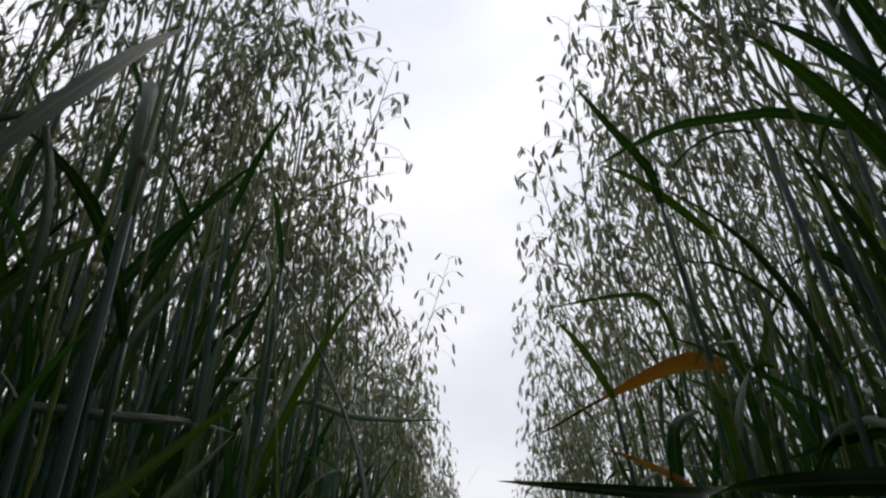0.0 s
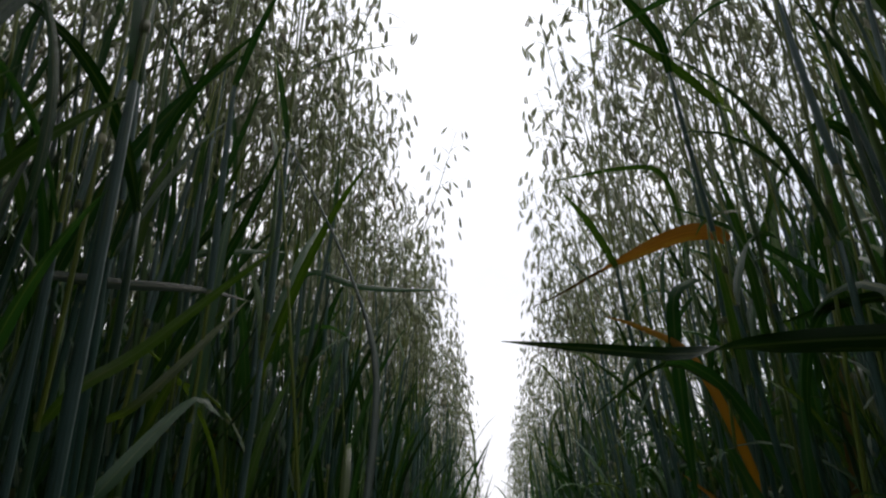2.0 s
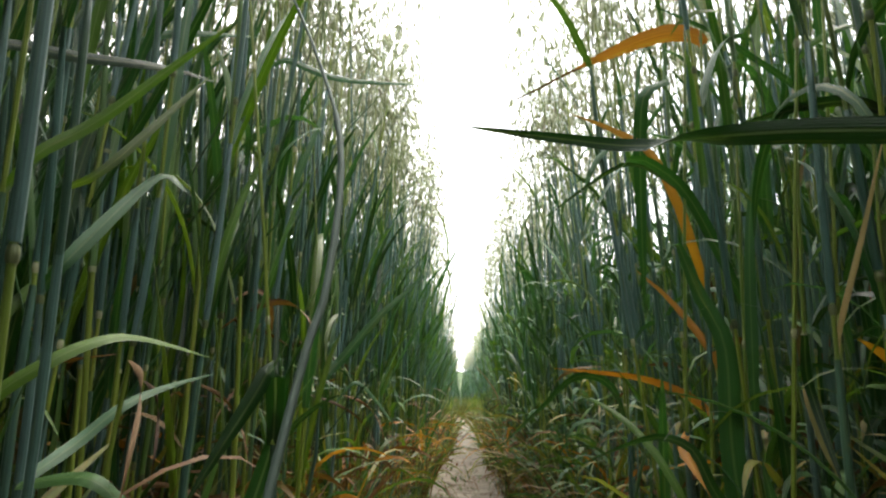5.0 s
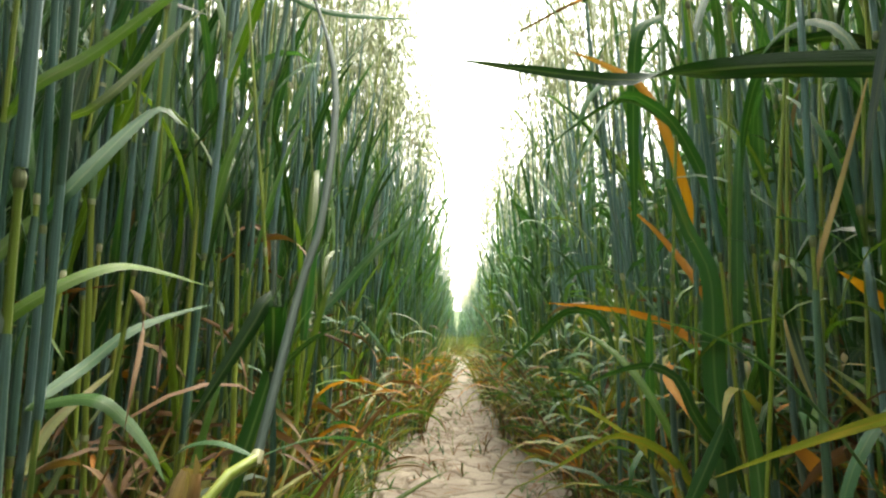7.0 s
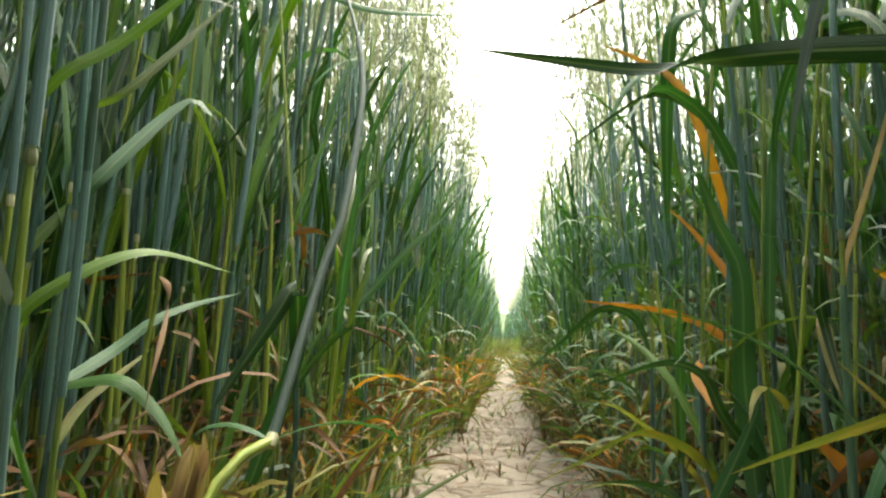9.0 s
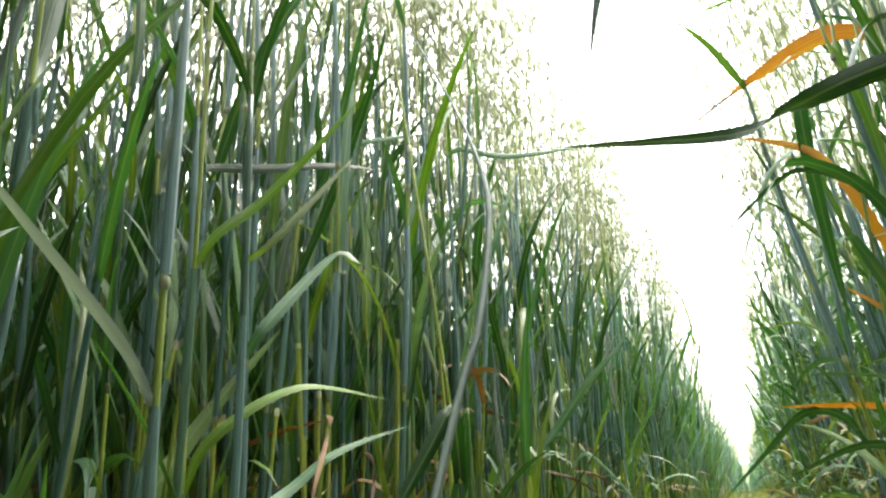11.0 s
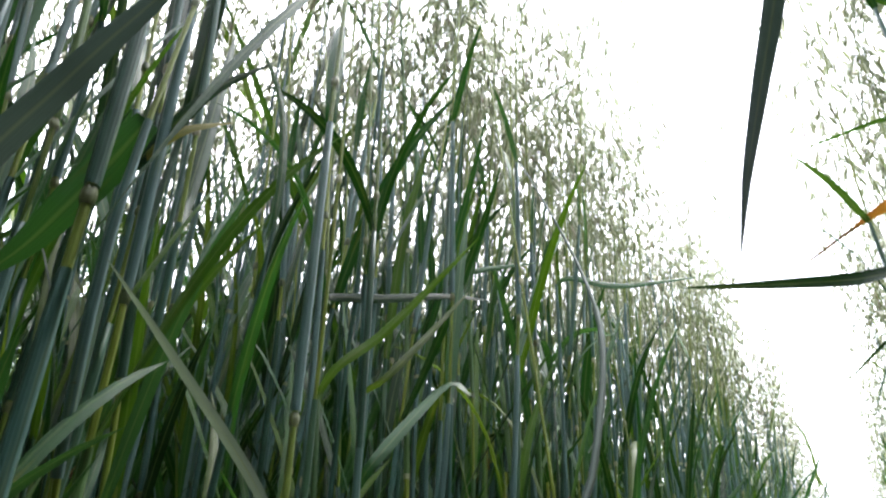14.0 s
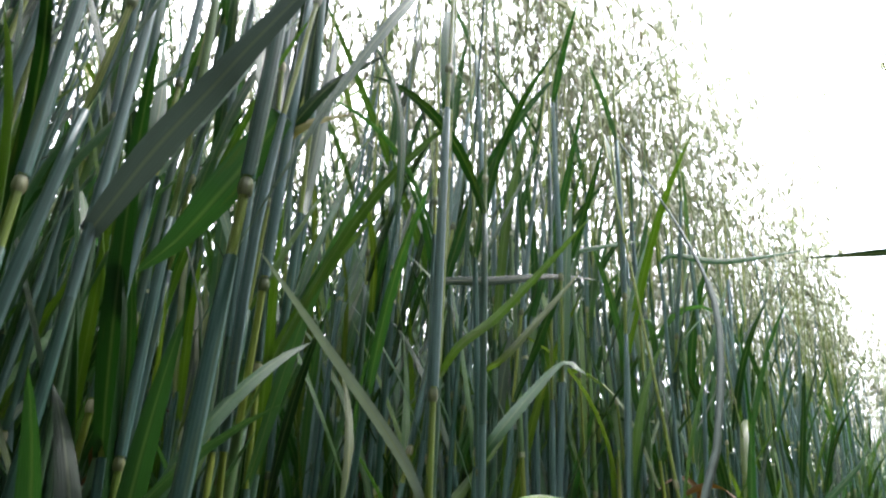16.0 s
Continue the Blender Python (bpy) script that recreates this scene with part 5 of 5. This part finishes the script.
def far_field():
    """The crop's closed top beyond the plants nearby, with its steep inner edge."""
    r = np.random.default_rng(31)
    m, n, l, bsdf, out = material("oat_field_top")
    geo, tex = n.new("ShaderNodeNewGeometry"), n.new("ShaderNodeTexNoise")
    tex.inputs["Scale"].default_value, tex.inputs["Detail"].default_value = 6.0, 8.0
    l.new(geo.outputs["Position"], tex.inputs["Vector"])
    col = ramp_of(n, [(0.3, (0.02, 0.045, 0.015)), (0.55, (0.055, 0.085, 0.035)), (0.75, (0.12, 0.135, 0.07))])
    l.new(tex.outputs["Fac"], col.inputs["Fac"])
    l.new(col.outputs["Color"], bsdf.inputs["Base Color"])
    bsdf.inputs["Roughness"].default_value = 0.8
    step = 0.35 * 1.13 ** np.arange(44)
    away = np.cumsum(step)
    xs = np.r_[-4.0 - away[::-1], np.linspace(-4.0, 4.0, 20), 4.0 + away]
    ys = np.r_[-3.0 - away[::-1], np.linspace(-3.0, 17.0, 40), 17.0 + away]
    x, y = np.meshgrid(xs, ys, indexing="ij")
    inside = ((np.abs(x) < 4.01) & (y > -3.01) & (y < 8.01)) | ((np.abs(x) < 1.1) & (y > 0) & (y < 17.01))
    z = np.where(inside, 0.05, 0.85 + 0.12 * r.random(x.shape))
    i, j = np.meshgrid(np.arange(len(xs) - 1), np.arange(len(ys) - 1), indexing="ij")
    w = len(ys)
    q = np.stack([i * w + j, (i + 1) * w + j, (i + 1) * w + j + 1, i * w + j + 1], -1).reshape(-1, 4)
    keep = ~inside.ravel()[q].all(1)
    v = np.stack([x, y, z], -1).reshape(-1, 3)
    g = Geo()
    g.add(v, v[:, :2], q[keep])
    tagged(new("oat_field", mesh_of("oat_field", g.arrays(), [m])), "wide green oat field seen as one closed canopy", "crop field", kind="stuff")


far_field()


# ---- bits on the soil ----
def litter_mesh(seed):
    r = np.random.default_rng(seed)
    g = Geo()
    az = r.uniform(0, 6.28)
    ribbon(g, arc(np.array([0, 0, 0.004]), az, r.uniform(0.02, 0.07), 84, r.uniform(0, 12), 6, 1, r.normal(0, 1.0)), r.uniform(0.002, 0.005), (-np.sin(az), np.cos(az), 0), 0.4, r.normal(0, 1.5))
    return g.arrays()


litter = [(x, y) for x, y in spots_in(rng, -0.14, 0.23, 1.3, 4.2, 330)]
crowd("leaf_litter", litter, [litter_mesh(700 + k) for k in range(14)], rng, "withered brown leaf scraps strewn over the soil", "leaf litter", [M_DRY], 0.0, (0.6, 1.2))
for x, y, size in ((0.180, 2.2, 0.42), (0.150, 2.75, 0.5), (0.012, 2.1, 0.3), (0.055, 2.06, 0.33), (0.06, 3.2, 0.35), (-0.02, 1.75, 0.28)):
    copy_thing(shoots[int(x * 100) % len(shoots)], pose(x, y, 0, 0, 0, rng.uniform(0, 360)) @ Matrix.Scale(size, 4))


def sprout_mesh(seed):
    r = np.random.default_rng(seed)
    g = Geo()
    for k in range(3):
        az = r.uniform(0, 6.28)
        ribbon(g, arc(np.zeros(3), az, r.uniform(0.015, 0.05), r.uniform(5, 50), r.uniform(10, 70), 5), r.uniform(0.002, 0.004), (-np.sin(az), np.cos(az), 0), 0.2, r.normal(0, 1), int(r.random() < 0.4), flat=True)
    return g.arrays()


crowd("sprouts", spots_in(rng, -0.12, 0.2, 1.4, 4.2, 150), [sprout_mesh(950 + k) for k in range(8)], rng, "tiny grass sprouts scattered over the cracked soil", "sprouts", [M_LEAF, M_DRY], 0.1, (0.7, 1.3))
